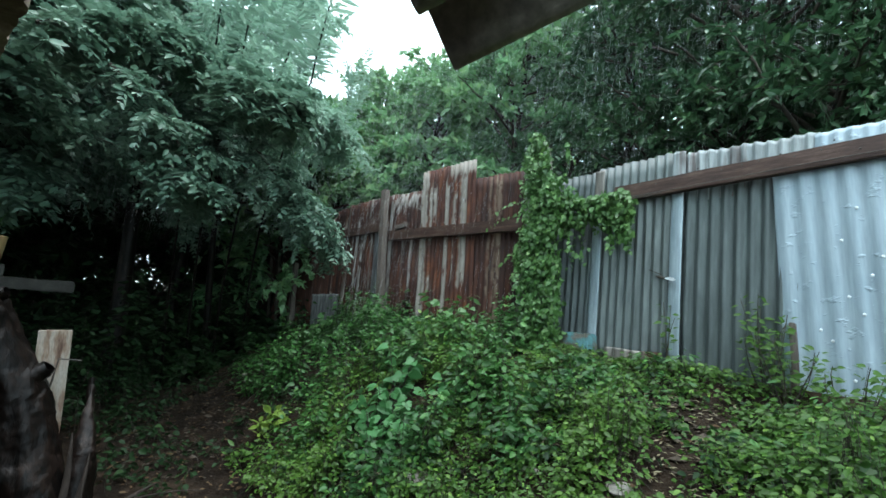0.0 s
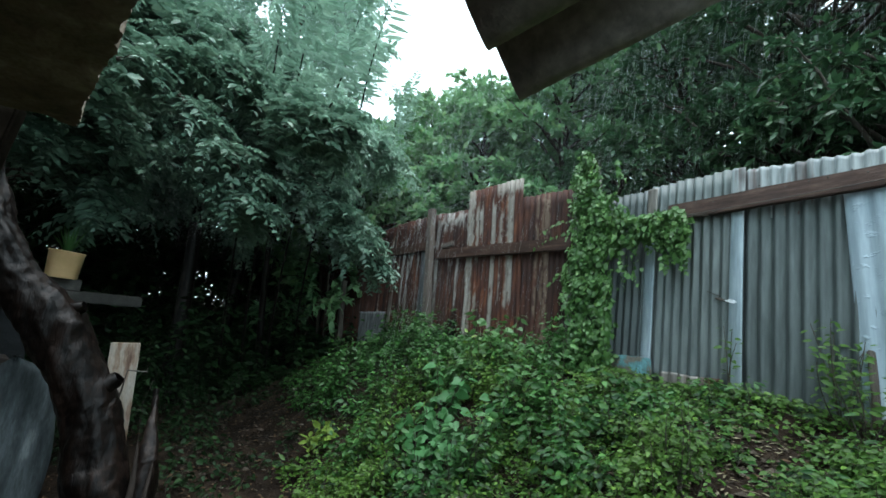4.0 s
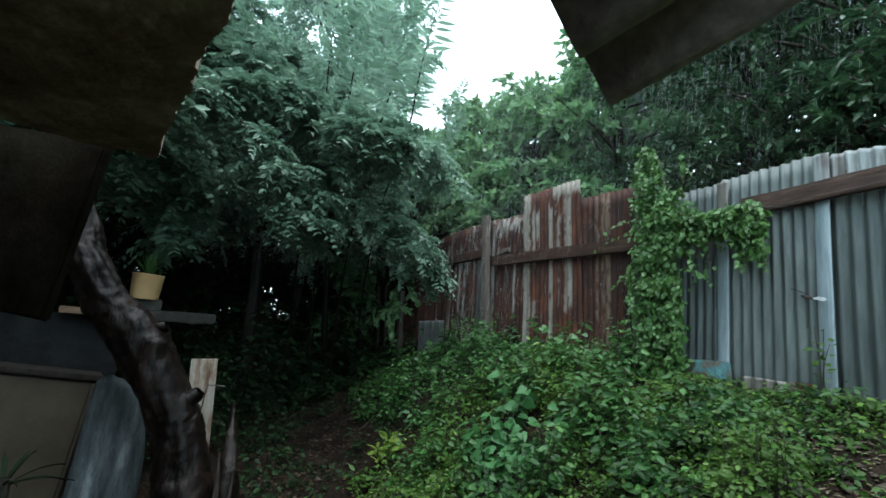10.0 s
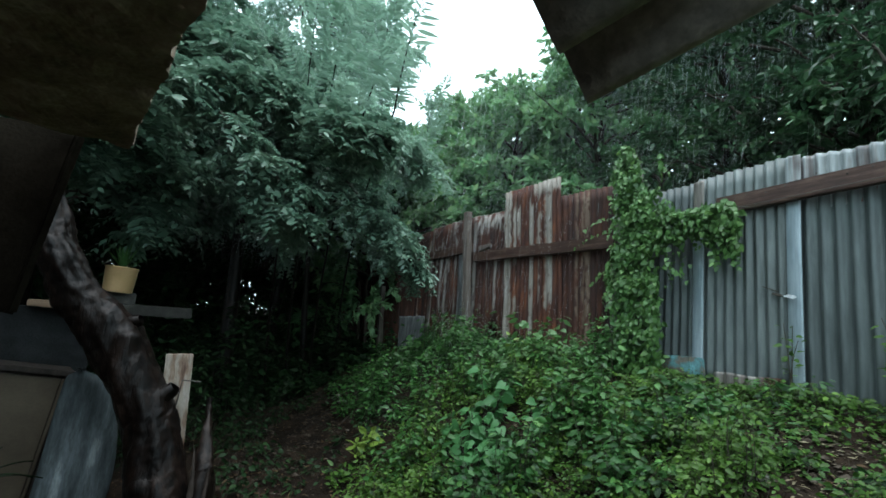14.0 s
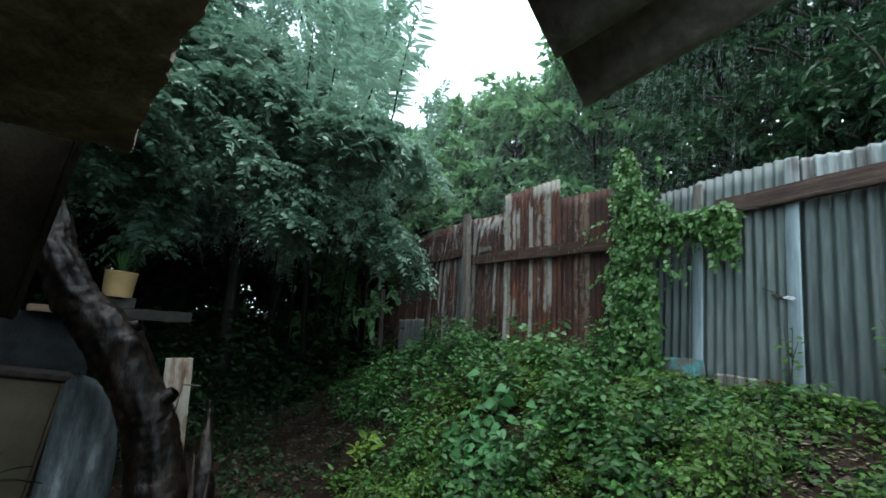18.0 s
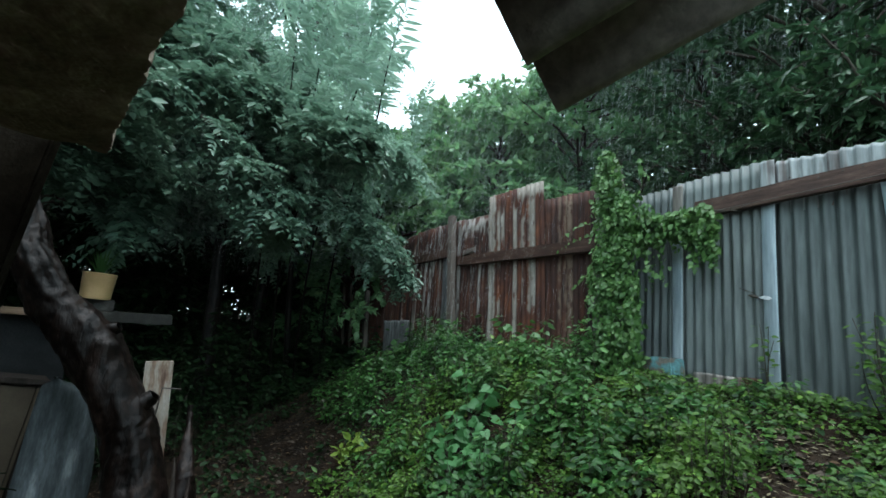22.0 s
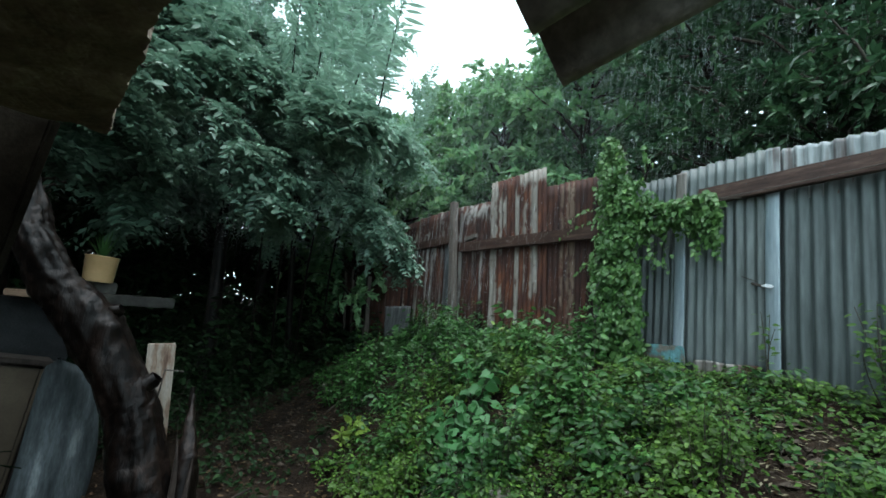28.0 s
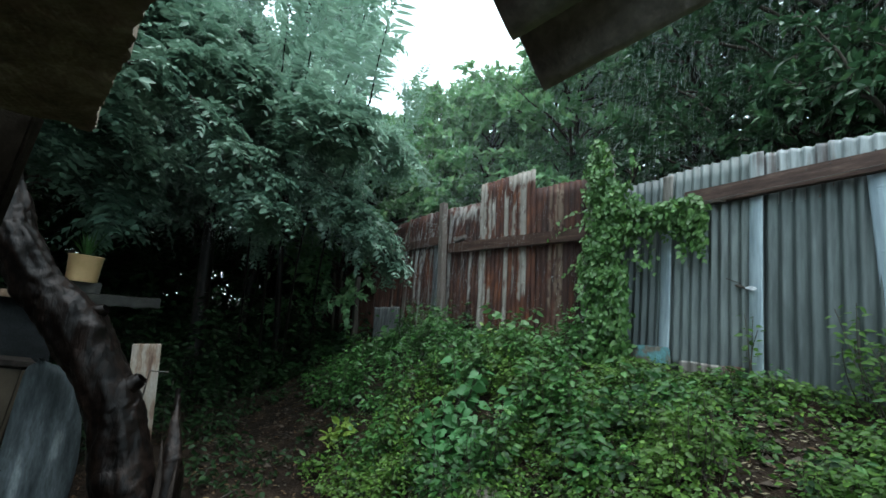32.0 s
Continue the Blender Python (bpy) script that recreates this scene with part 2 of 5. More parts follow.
def bark_mat():
    """Dark wet bark: long ragged ridges, deep cracks, paler worn patches."""
    m, n, l, p = mat("bark")
    ridge = tex_noise(n, l, 15.0, 4.0, (1.3, 1.3, 0.40), 2.0, 0.55)
    chip = tex_noise(n, l, 34.0, 3.0, (1.0, 1.0, 0.7), 8.0, 0.5)
    worn = tex_noise(n, l, 5.0, 5.0, (1, 1, 0.55), 6.0)
    plates = n.new("ShaderNodeTexVoronoi")
    plates.feature = "DISTANCE_TO_EDGE"
    plates.inputs["Scale"].default_value = 11.0
    tc = n.new("ShaderNodeTexCoord")
    mp = n.new("ShaderNodeMapping")
    mp.inputs["Scale"].default_value = (1.5, 1.5, 0.55)
    l.new(tc.outputs["Object"], mp.inputs["Vector"])
    wav = n.new("ShaderNodeMix")
    wav.data_type, wav.blend_type = "RGBA", "LINEAR_LIGHT"
    wav.inputs["Factor"].default_value = 0.10
    tw = n.new("ShaderNodeTexNoise")
    tw.inputs["Scale"].default_value = 9.0
    l.new(mp.outputs["Vector"], wav.inputs["A"])
    l.new(tw.outputs["Color"], wav.inputs["B"])
    l.new(wav.outputs["Result"], plates.inputs["Vector"])
    seam = ramp(n, l, plates.outputs["Distance"], [(0.0, (0, 0, 0)), (0.12, (1, 1, 1))])
    crack = ramp(n, l, ridge, [(0.40, (0, 0, 0)), (0.50, (1, 1, 1))])
    tone = ramp(n, l, worn, [(0.40, (0.0045, 0.0028, 0.0021)), (0.54, (0.0095, 0.0058, 0.0044)), (0.68, (0.019, 0.0125, 0.0098)), (0.78, (0.055, 0.043, 0.038))])
    spots = ramp(n, l, chip, [(0.40, (0.35, 0.35, 0.35)), (0.58, (1.2, 1.2, 1.2))])
    mul = n.new("ShaderNodeMix")
    mul.data_type, mul.blend_type = "RGBA", "MULTIPLY"
    mul.inputs["Factor"].default_value = 0.8
    l.new(blend(n, l, crack, (0.0035, 0.0028, 0.0025), tone), mul.inputs["A"])
    l.new(spots, mul.inputs["B"])
    l.new(mul.outputs["Result"], p.inputs["Base Color"])
    p.inputs["Roughness"].default_value = 0.42
    p.inputs["Specular IOR Level"].default_value = 0.16
    h = n.new("ShaderNodeMath")
    h.operation = "MULTIPLY_ADD"
    l.new(chip, h.inputs[0])
    h.inputs[1].default_value = 0.5
    h2 = n.new("ShaderNodeMath")
    h2.operation = "MULTIPLY_ADD"
    l.new(seam, h2.inputs[0])
    h2.inputs[1].default_value = 0.10
    l.new(ridge, h2.inputs[2])
    l.new(h2.outputs[0], h.inputs[2])
    bump(n, l, p, h.outputs[0], 0.8, 0.009)
    return m


M_BARK = bark_mat()
M_TWIG = rough_mat("twig", [(0.3, (0.022, 0.018, 0.013)), (0.7, (0.060, 0.050, 0.036))], 20.0, None, 0.85, 0.3)
M_SOIL = rough_mat("soil", [(0.30, (0.006, 0.004, 0.0027)), (0.52, (0.016, 0.0105, 0.0068)), (0.78, (0.050, 0.034, 0.022))], 3.6, None, 0.9, 0.8, 38.0, 0.03, gloss=0.12)
M_CHIP = rough_mat("earthy_chip", [(0.3, (0.030, 0.022, 0.015)), (0.55, (0.065, 0.051, 0.038)), (0.75, (0.15, 0.13, 0.105))], 14.0, None, 0.85, 0.4, gloss=0.2)
M_STONE = rough_mat("limestone", [(0.3, (0.15, 0.135, 0.115)), (0.7, (0.36, 0.34, 0.30))], 9.0, None, 0.8, 0.5)
M_PLANK = rough_mat("wet_plank", [(0.3, (0.024, 0.012, 0.0095)), (0.52, (0.060, 0.031, 0.0225)), (0.70, (0.110, 0.068, 0.052))], 8.0, (0.4, 3, 3), 0.6, 0.5, 60.0, 0.004, gloss=0.3)
M_GREYWOOD = rough_mat("grey_wood", [(0.3, (0.05, 0.038, 0.032)), (0.7, (0.16, 0.132, 0.112))], 10.0, (3, 3, 0.3), 0.8, 0.6, 60.0, 0.006)
M_ROTWOOD = rough_mat("rotten_wood", [(0.3, (0.016, 0.012, 0.010)), (0.6, (0.042, 0.033, 0.028)), (0.75, (0.11, 0.088, 0.074))], 10.0, (3, 3, 0.4), 0.8, 0.6, 60.0, 0.006, gloss=0.2)
M_BOARD = rough_mat("painted_board", [(0.36, (0.09, 0.045, 0.028)), (0.45, (0.22, 0.15, 0.105)), (0.54, (0.33, 0.285, 0.235)), (0.67, (0.37, 0.335, 0.29))], 6.0, (2.4, 2, 0.5), 0.65, 0.2)
M_SHELF = rough_mat("stained_slab", [(0.3, (0.032, 0.030, 0.027)), (0.6, (0.068, 0.065, 0.058)), (0.75, (0.12, 0.113, 0.10))], 6.0, None, 0.8, 0.5, gloss=0.2)
M_PALEWOOD = rough_mat("pale_raw_wood", [(0.3, (0.24, 0.14, 0.085)), (0.7, (0.40, 0.27, 0.18))], 9.0, (0.4, 3, 3), 0.7, 0.3)
M_CONC = rough_mat("old_concrete", [(0.3, (0.12, 0.11, 0.10)), (0.7, (0.27, 0.26, 0.24))], 5.0, None, 0.85, 0.5)
M_SLAB = rough_mat("crumbling_slab", [(0.30, (0.060, 0.043, 0.032)), (0.42, (0.24, 0.176, 0.130)), (0.50, (0.32, 0.240, 0.178)), (0.55, (0.48, 0.380, 0.290)), (0.60, (0.40, 0.305, 0.228)), (0.66, (0.25, 0.182, 0.134)), (0.78, (0.08, 0.056, 0.042))], 2.6, None, 0.9, 0.7, 9.0, 0.05, grain=0.5)
M_ADDEDWALL = rough_mat("added_wall_render", [(0.3, (0.10, 0.088, 0.078)), (0.7, (0.20, 0.18, 0.165))], 3.5, None, 0.95, 0.4, gloss=0.1)
# Near-black brown: deep shade is put into the wall colour.
M_DARKWALL = rough_mat("shade_black_wall", [(0.35, (0.006, 0.0050, 0.0037)), (0.65, (0.020, 0.0168, 0.0125))], 3.5, None, 0.95, 0.4, gloss=0.0)
# Blue-grey wall and beige panel, darkened in colour for the shade by the shed.
M_BLUEWALL = rough_mat("shade_dimmed_wall", [(0.3, (0.014, 0.015, 0.016)), (0.7, (0.040, 0.043, 0.045))], 3.5, None, 0.85, 0.3, gloss=0.15)
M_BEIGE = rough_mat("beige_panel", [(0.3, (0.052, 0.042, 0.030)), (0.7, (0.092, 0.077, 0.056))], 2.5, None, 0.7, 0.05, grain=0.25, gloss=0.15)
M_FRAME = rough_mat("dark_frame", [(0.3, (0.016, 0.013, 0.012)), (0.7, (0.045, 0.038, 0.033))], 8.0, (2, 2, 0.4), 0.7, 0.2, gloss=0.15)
M_BLUESHEET = rough_mat("blue_grey_sheet", [(0.34, (0.020, 0.028, 0.030)), (0.50, (0.048, 0.062, 0.067)), (0.60, (0.085, 0.105, 0.112)), (0.72, (0.20, 0.235, 0.245))], 4.0, (2.0, 1, 0.45), 0.6, 0.2, 40.0, 0.004, 0.1, gloss=0.25)
M_POT = rough_mat("yellow_plastic", [(0.3, (0.70, 0.44, 0.20)), (0.7, (0.84, 0.56, 0.29))], 4.0, None, 0.5, 0.03, grain=0.1)
M_WIRE = rough_mat("wire", [(0.3, (0.02, 0.015, 0.012)), (0.7, (0.05, 0.04, 0.03))], 30.0, None, 0.6, 0.1)
M_GREY = sheet_mat("weathered_zinc", (0.100, 0.122, 0.120), (0.160, 0.188, 0.184), 1.09, 1.22, 1.0, roughness=0.55, dirt=0.66)
M_GREY2 = sheet_mat("dark_zinc", (0.072, 0.090, 0.090), (0.112, 0.136, 0.135), 1.07, 1.2, 4.0, roughness=0.55, dirt=0.66)
M_NEW = sheet_mat("bright_zinc", (0.25, 0.325, 0.375), (0.34, 0.415, 0.465), 1.05, 1.2, 7.0, roughness=0.45, metal=0.15, dirt=0.82, dents=0.004)
M_PALE = sheet_mat("pale_painted_zinc", (0.22, 0.255, 0.262), (0.33, 0.365, 0.368), 0.84, 1.02, 11.0, roughness=0.55, metal=0.0, dirt=0.55)
M_STRIP = sheet_mat("zinc_strip", (0.25, 0.33, 0.37), (0.37, 0.445, 0.48), 0.98, 1.15, 14.0, roughness=0.5, dirt=0.72)
M_PATCH = sheet_mat("patch_zinc", (0.09, 0.10, 0.105), (0.16, 0.172, 0.176), 1.0, 1.15, 17.0, roughness=0.5)
# Near-white zinc: the glint of bare metal is put into the colour.
M_GLINT = rough_mat("glint_zinc", [(0.3, (0.62, 0.68, 0.70)), (0.7, (0.82, 0.86, 0.88))], 20.0, None, 0.3, 0.1, metal=0.3)
M_RUST_END = streak_mat("rust_sheet_end", (0.085, 0.055, 0.038), (0.17, 0.125, 0.092), [(0.44, 0.55, -0.3, 2.2), (0.36, 0.385, 0.2, 1.9), (0.14, 0.155, 1.0, 1.6)], 33.0, flake=0.46, slant=0.07)
M_RUST_TALL = streak_mat("rust_sheet_tall", (0.15, 0.132, 0.110), (0.25, 0.232, 0.205), [(-0.1, 0.135, -0.3, 2.5), (0.20, 0.26, 0.55, 0.78), (0.27, 0.32, 1.45, 1.80), (0.20, 0.23, 1.10, 1.9), (0.47, 0.535, -0.3, 1.86), (0.60, 0.66, 1.25, 1.72), (0.62, 0.65, 0.6, 1.2), (0.74, 0.85, 0.62, 2.4), (0.55, 1.1, 1.93, 2.5)], 21.0, rust=((0.018, 0.0075, 0.006), (0.050, 0.0155, 0.0088), (0.135, 0.044, 0.016)), flake=0.38, slant=0.088)
M_RUST_LOW = streak_mat("rust_sheet_low", (0.17, 0.155, 0.14), (0.27, 0.255, 0.235), [(0.0, 0.62, 1.62, 1.80), (0.22, 0.25, 0.2, 1.2), (0.40, 0.42, 0.5, 1.3)], 27.0, flake=0.44)
M_RUST_LEFT = streak_mat("rust_sheet_left", (0.115, 0.105, 0.095), (0.20, 0.188, 0.172), [(0.18, 0.205, 0.5, 1.6), (0.30, 0.34, 0.2, 1.75), (0.44, 0.49, 0.0, 1.5), (0.64, 0.72, -0.2, 2.2), (0.52, 0.56, 1.2, 2.0)], 25.0, flake=0.42)
M_RUST_FAR = streak_mat("rust_sheet_far", (0.16, 0.14, 0.12), (0.25, 0.225, 0.20), [(0.12, 0.15, 0.4, 1.5), (0.40, 0.43, 0.3, 1.8)], 29.0, flake=0.45)
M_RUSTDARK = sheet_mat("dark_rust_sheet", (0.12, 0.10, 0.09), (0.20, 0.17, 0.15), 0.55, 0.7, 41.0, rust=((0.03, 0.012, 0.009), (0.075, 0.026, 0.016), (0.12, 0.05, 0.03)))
M_RUSTPALE = sheet_mat("pale_rust_strip", (0.15, 0.135, 0.12), (0.26, 0.24, 0.215), 0.80, 1.0, 46.0)
M_ROOF = rough_mat("cement_roof_underside", [(0.28, (0.20, 0.185, 0.16)), (0.38, (0.52, 0.495, 0.445)), (0.60, (0.68, 0.655, 0.60)), (0.74, (0.42, 0.40, 0.36))], 9.0, None, 0.9, 0.5, 55.0, 0.006, grain=0.85, gloss=0.2)
M_TEAL = rough_mat("flaking_teal_block", [(0.46, (0.13, 0.115, 0.095)), (0.52, (0.08, 0.20, 0.21)), (0.7, (0.12, 0.30, 0.33))], 7.0, None, 0.8, 0.4)


# ---- builders ----
def raw_mesh(name, pieces, material, smooth=True):
    """One mesh from (vertices, faces) arrays; faces are rows of three or four indices."""
    verts, loops, totals, base = [], [], [], 0
    for v, f in pieces:
        verts.append(v)
        loops.append((f + base).ravel())
        totals.append(np.full(len(f), f.shape[1]))
        base += len(v)
    v, lo, to = np.concatenate(verts), np.concatenate(loops), np.concatenate(totals)
    me = bpy.data.meshes.new(name)
    me.vertices.add(len(v))
    me.vertices.foreach_set("co", v.astype(np.float32).ravel())
    me.loops.add(len(lo))
    me.loops.foreach_set("vertex_index", lo.astype(np.int32))
    me.polygons.add(len(to))
    me.polygons.foreach_set("loop_start", np.r_[0, np.cumsum(to)[:-1]].astype(np.int32))
    me.polygons.foreach_set("loop_total", to.astype(np.int32))
    me.polygons.foreach_set("use_smooth", np.full(len(to), smooth))
    me.update(calc_edges=True)
    me.validate()
    me.materials.append(material)
    return me


def part(name, data, material=None, parent=None, label="", m=None):
    """Links a bmesh or mesh as one object, under a thing or part if one is given."""
    if isinstance(data, bmesh.types.BMesh):
        me = bpy.data.meshes.new(name)
        data.to_mesh(me)
        data.free()
        me.materials.append(material)
    else:
        me = data
    ob = new(name, me)
    if parent is not None:
        ob.parent = parent
    if m is not None:
        ob.matrix_basis = m
    return tagged(ob, label)


def thing(name, m, label, category, group="", kind=""):
    return_ob = new(name)
    return_ob.matrix_basis = m
    return tagged(return_ob, label, category, group, kind)


def unit(a):
    return a / np.maximum(np.linalg.norm(a, axis=-1, keepdims=True), 1e-9)


def leaf_cloud(o, d, n, length, width, shape="ovate"):
    """Leaves from base points, directions, face normals, lengths and widths."""
    d = unit(d)
    s = unit(np.cross(d, n))
    u = np.cross(s, d)
    if shape == "ovate":
        k = np.array([(0, 0, 0), (-0.42, 0.24, 0.10), (-0.40, 0.58, 0.06), (0, 1, -0.16), (0.40, 0.58, 0.06), (0.42, 0.24, 0.10)])
        f = np.array([(0, 3, 2, 1), (0, 5, 4, 3)])
    elif shape == "heart":
        k = np.array([(0, 0, 0), (0, 0.42, 0.0), (0, 1, -0.20), (-0.34, -0.11, 0.07), (-0.52, 0.24, 0.10), (-0.33, 0.66, 0.0), (0.34, -0.11, 0.07), (0.52, 0.24, 0.10), (0.33, 0.66, 0.0)])
        f = np.array([(0, 1, 4, 3), (1, 2, 5, 4), (0, 6, 7, 1), (1, 7, 8, 2)])
    else:
        k = np.array([(0, 0, 0), (-0.5, 0.45, 0.10), (0, 1, -0.12), (0.5, 0.45, 0.10)])
        f = np.array([(0, 2, 1), (0, 3, 2)])
    w, le = width[:, None, None], length[:, None, None]
    v = o[:, None] + s[:, None] * (k[None, :, :1] * w) + d[:, None] * (k[None, :, 1:2] * le) + u[:, None] * (k[None, :, 2:] * np.minimum(w, le))
    m = len(o)
    faces = (f[None] + (np.arange(m) * len(k))[:, None, None]).reshape(-1, f.shape[1])
    return v.reshape(-1, 3), faces


def tube(points, radii, sides=6):
    """A tapered, closed tube along a line of points."""
    p, r = np.asarray(points, float), np.asarray(radii, float)
    t = unit(np.gradient(p, axis=0))
    ref = np.where(np.abs(t[:, 2:]) > 0.9, [[1.0, 0, 0]], [[0, 0, 1.0]])
    a = unit(np.cross(t, ref))
    for i in range(1, len(a)):
        if a[i] @ a[i - 1] < 0:
            a[i] = -a[i]
    b = np.cross(t, a)
    ang = np.linspace(0, 2 * np.pi, sides, endpoint=False)
    v = p[:, None] + r[:, None, None] * (a[:, None] * np.cos(ang)[None, :, None] + b[:, None] * np.sin(ang)[None, :, None])
    i, j = np.meshgrid(np.arange(len(p) - 1), np.arange(sides), indexing="ij")
    q = np.stack([i * sides + j, i * sides + (j + 1) % sides, (i + 1) * sides + (j + 1) % sides, (i + 1) * sides + j], -1).reshape(-1, 4)
    return v.reshape(-1, 3), q


def smooth_line(a, b, bend, n=7):
    u = np.linspace(0, 1, n)[:, None]
    return a + (b - a) * u + bend * (4 * u * (1 - u))


def box_bm(sx, sy, sz, bevel=0.004, cuts=0, rough=0.0, seed=0):
    """A bevelled box from the origin to (sx, sy, sz), its faces a little uneven."""
    bm = bmesh.new()
    bmesh.ops.create_cube(bm, size=1.0, matrix=Matrix.Translation((sx / 2, sy / 2, sz / 2)) @ Matrix.Diagonal((sx, sy, sz, 1)))
    if cuts:
        long = max((sx, sy, sz))
        bmesh.ops.subdivide_edges(bm, edges=[e for e in bm.edges if e.calc_length() > long * 0.6], cuts=cuts, use_grid_fill=True)
    if bevel:
        bmesh.ops.bevel(bm, geom=[e for e in bm.edges if len(e.link_faces) == 2 and e.calc_face_angle(0) > 0.5], offset=bevel, segments=2, affect="EDGES")
    if rough:
        for v in bm.verts:
            v.co += noise.noise_vector(v.co * 7 + Vector((seed, seed * 2, 0))) * rough
    return bm


def corrugated(name, w, h, material, pitch=0.076, amp=0.012, top=0.0, curl=0.0, seed=0, thick=0.0025, per=8, rows=14, lobed=False):
    """A corrugated sheet, waves along x, standing up z, with dents; top: how much its right end rises."""
    nx = max(int(round(w / pitch * per)), 8)
    x = np.linspace(0, w, nx + 1)
    z = np.linspace(0, h, rows + 1)
    gx, gz = np.meshgrid(x, z, indexing="ij")
    r = np.random.default_rng(seed + 100)
    y = amp * np.cos(2 * np.pi * gx / pitch) if not lobed else amp * (0.8 * np.cos(2 * np.pi * (gx - 0.012) / pitch) + 0.2 * (2 * np.abs(np.cos(np.pi * (gx - 0.012) / pitch)) - 1))
    for _ in range(10):
        cx, cz, a, s = r.uniform(0, w), r.uniform(0, h), r.normal(0, 0.006), r.uniform(0.04, 0.16)
        y = y + a * np.exp(-((gx - cx) ** 2 + (gz - cz) ** 2) / (2 * s * s))
    y = y + 0.005 * np.sin(gz * 2.1 + seed) + curl * (gx / w) ** 3
    gz = gz + (gz / h) * (top * gx / w + 0.004 * np.sin(gx * 19 + seed))
    front = np.stack([gx, y - thick / 2, gz], -1).reshape(-1, 3)
    back = np.stack([gx, y + thick / 2, gz], -1).reshape(-1, 3)
    n = len(front)
    i, j = np.meshgrid(np.arange(nx), np.arange(rows), indexing="ij")
    c = rows + 1
    q = np.stack([i * c + j, (i + 1) * c + j, (i + 1) * c + j + 1, i * c + j + 1], -1).reshape(-1, 4)
    edge = []
    ids = np.arange((nx + 1) * c).reshape(nx + 1, c)
    for line in (ids[:, 0][::-1], ids[:, -1], ids[0, :], ids[-1, :][::-1]):
        edge.append(np.stack([line[:-1], line[1:], line[1:] + n, line[:-1] + n], -1))
    return raw_mesh(name, [(np.concatenate([front, back]), np.concatenate([q, q[:, ::-1] + n, *edge]))], material)


# ---- ground ----
def fence_frame(yaw, c):
    """x along the fence to the right, y away from the yard, z up; s grows to the left along it."""
    a = radians(yaw)
    return Matrix(((math.sin(a), math.cos(a), 0, c * math.cos(a)), (-math.cos(a), math.sin(a), 0, c * math.sin(a)), (0, 0, 1, 0), (0, 0, 0, 1)))


GREY_FENCE, RUST_FENCE = fence_frame(35.0, 3.444), fence_frame(40.0, 3.59)
NX, NY, SX, SY = math.cos(radians(35)), math.sin(radians(35)), -math.sin(radians(35)), math.cos(radians(35))


def from_fence(x, y):
    """Distance from the fence line towards the yard, and place along it."""
    return 3.444 - (NX * x + NY * y), SX * x + SY * y


def height(x, y):
    """The bank: high along the fence, falling to the yard, rising gently behind."""
    x, y = np.asarray(x, float), np.asarray(y, float)
    d, s = from_fence(x, y)
    top = 1.50 - 0.14 * np.clip((3.6 - s) / 0.6, 0, 1) - 0.27 * np.clip((s - 5.0) / 2.5, 0, 1) - 0.20 * np.clip((1.6 - s) / 2.0, 0, 1)
    u = np.clip(d / 2.75, 0, 1)
    z = top - (top - 0.04) * (u * u * (3 - 2 * u))
    z = z + np.where(d < 0, 0.16 * np.minimum(-d, 25), 0)
    lump = 0.05 * np.sin(x * 3.1 + 1.3 * np.sin(y * 2.2)) * np.sin(y * 2.7 + 0.7) + 0.025 * np.sin(x * 8.3 + y * 3) * np.sin(y * 7.1)
    near = np.clip((d + 0.2) / 0.5, 0, 1) * np.clip(1 - (d - 2.3) / 1.2, 0.25, 1)
    return z + lump * near - 0.42 * np.clip((d - 3.7) / 0.7, 0, 1) * np.clip((s - 1.2) / 0.6, 0, 1)


def graded(lo, hi, fine, far):
    mid = np.arange(lo, hi, fine)
    out = np.geomspace(fine, far, 26)
    return np.r_[lo - out[::-1], mid, hi + out]


gx, gy = np.meshgrid(graded(-8.0, 4.0, 0.07, 700), graded(-1.5, 10.5, 0.07, 700), indexing="ij")
gz = height(gx, gy)
rr = np.random.default_rng(3)
gz = gz + rr.normal(0, 0.006, gz.shape)
ni, nj = gx.shape
ii, jj = np.meshgrid(np.arange(ni - 1), np.arange(nj - 1), indexing="ij")
gq = np.stack([ii * nj + jj, (ii + 1) * nj + jj, (ii + 1) * nj + jj + 1, ii * nj + jj + 1], -1).reshape(-1, 4)
ground = part("ground", raw_mesh("ground", [(np.stack([gx, gy, gz], -1).reshape(-1, 3), gq)], M_SOIL))
tagged(ground, "wet brown earth bank with leaf litter", "ground", kind="structure")

# ---- fence of corrugated sheets ----
fence = thing("corrugated_fence", GREY_FENCE, "patchwork fence of grey and bright corrugated metal sheets", "fence")
rust_fence = thing("rusty_fence", RUST_FENCE, "old fence of rusted corrugated metal sheets on wooden rails", "fence")


def sheet(parent, s0, s1, z0, z1, material, dy=0.0, top=0.0, lean=0.0, seed=0, label="", curl=0.0, amp=0.0155, pitch=0.076, slant=0.0):
    """slant: how far the sheet's sides run to the left for each metre up."""
    me = corrugated("sheet", s0 - s1, z1 - z0, material, top=top, seed=seed, curl=curl, amp=amp, pitch=pitch)
    if slant:
        me.transform(Matrix(((1, 0, -slant, 0), (0, 1, 0, 0), (0, 0, 1, 0), (0, 0, 0, 1))))
    return part("sheet", me, None, parent, label, pose(-s0, dy, z0, 0, lean, 0))


def plank(parent, name, s0, s1, z0, z1, thick, dy, material, tilt=0.0, label="", seed=0):
    return part(name, box_bm(s0 - s1, thick, z1 - z0, 0.006, 12, 0.006, seed), material, parent, label, pose(-s0, dy, z0, 0, tilt, 0))


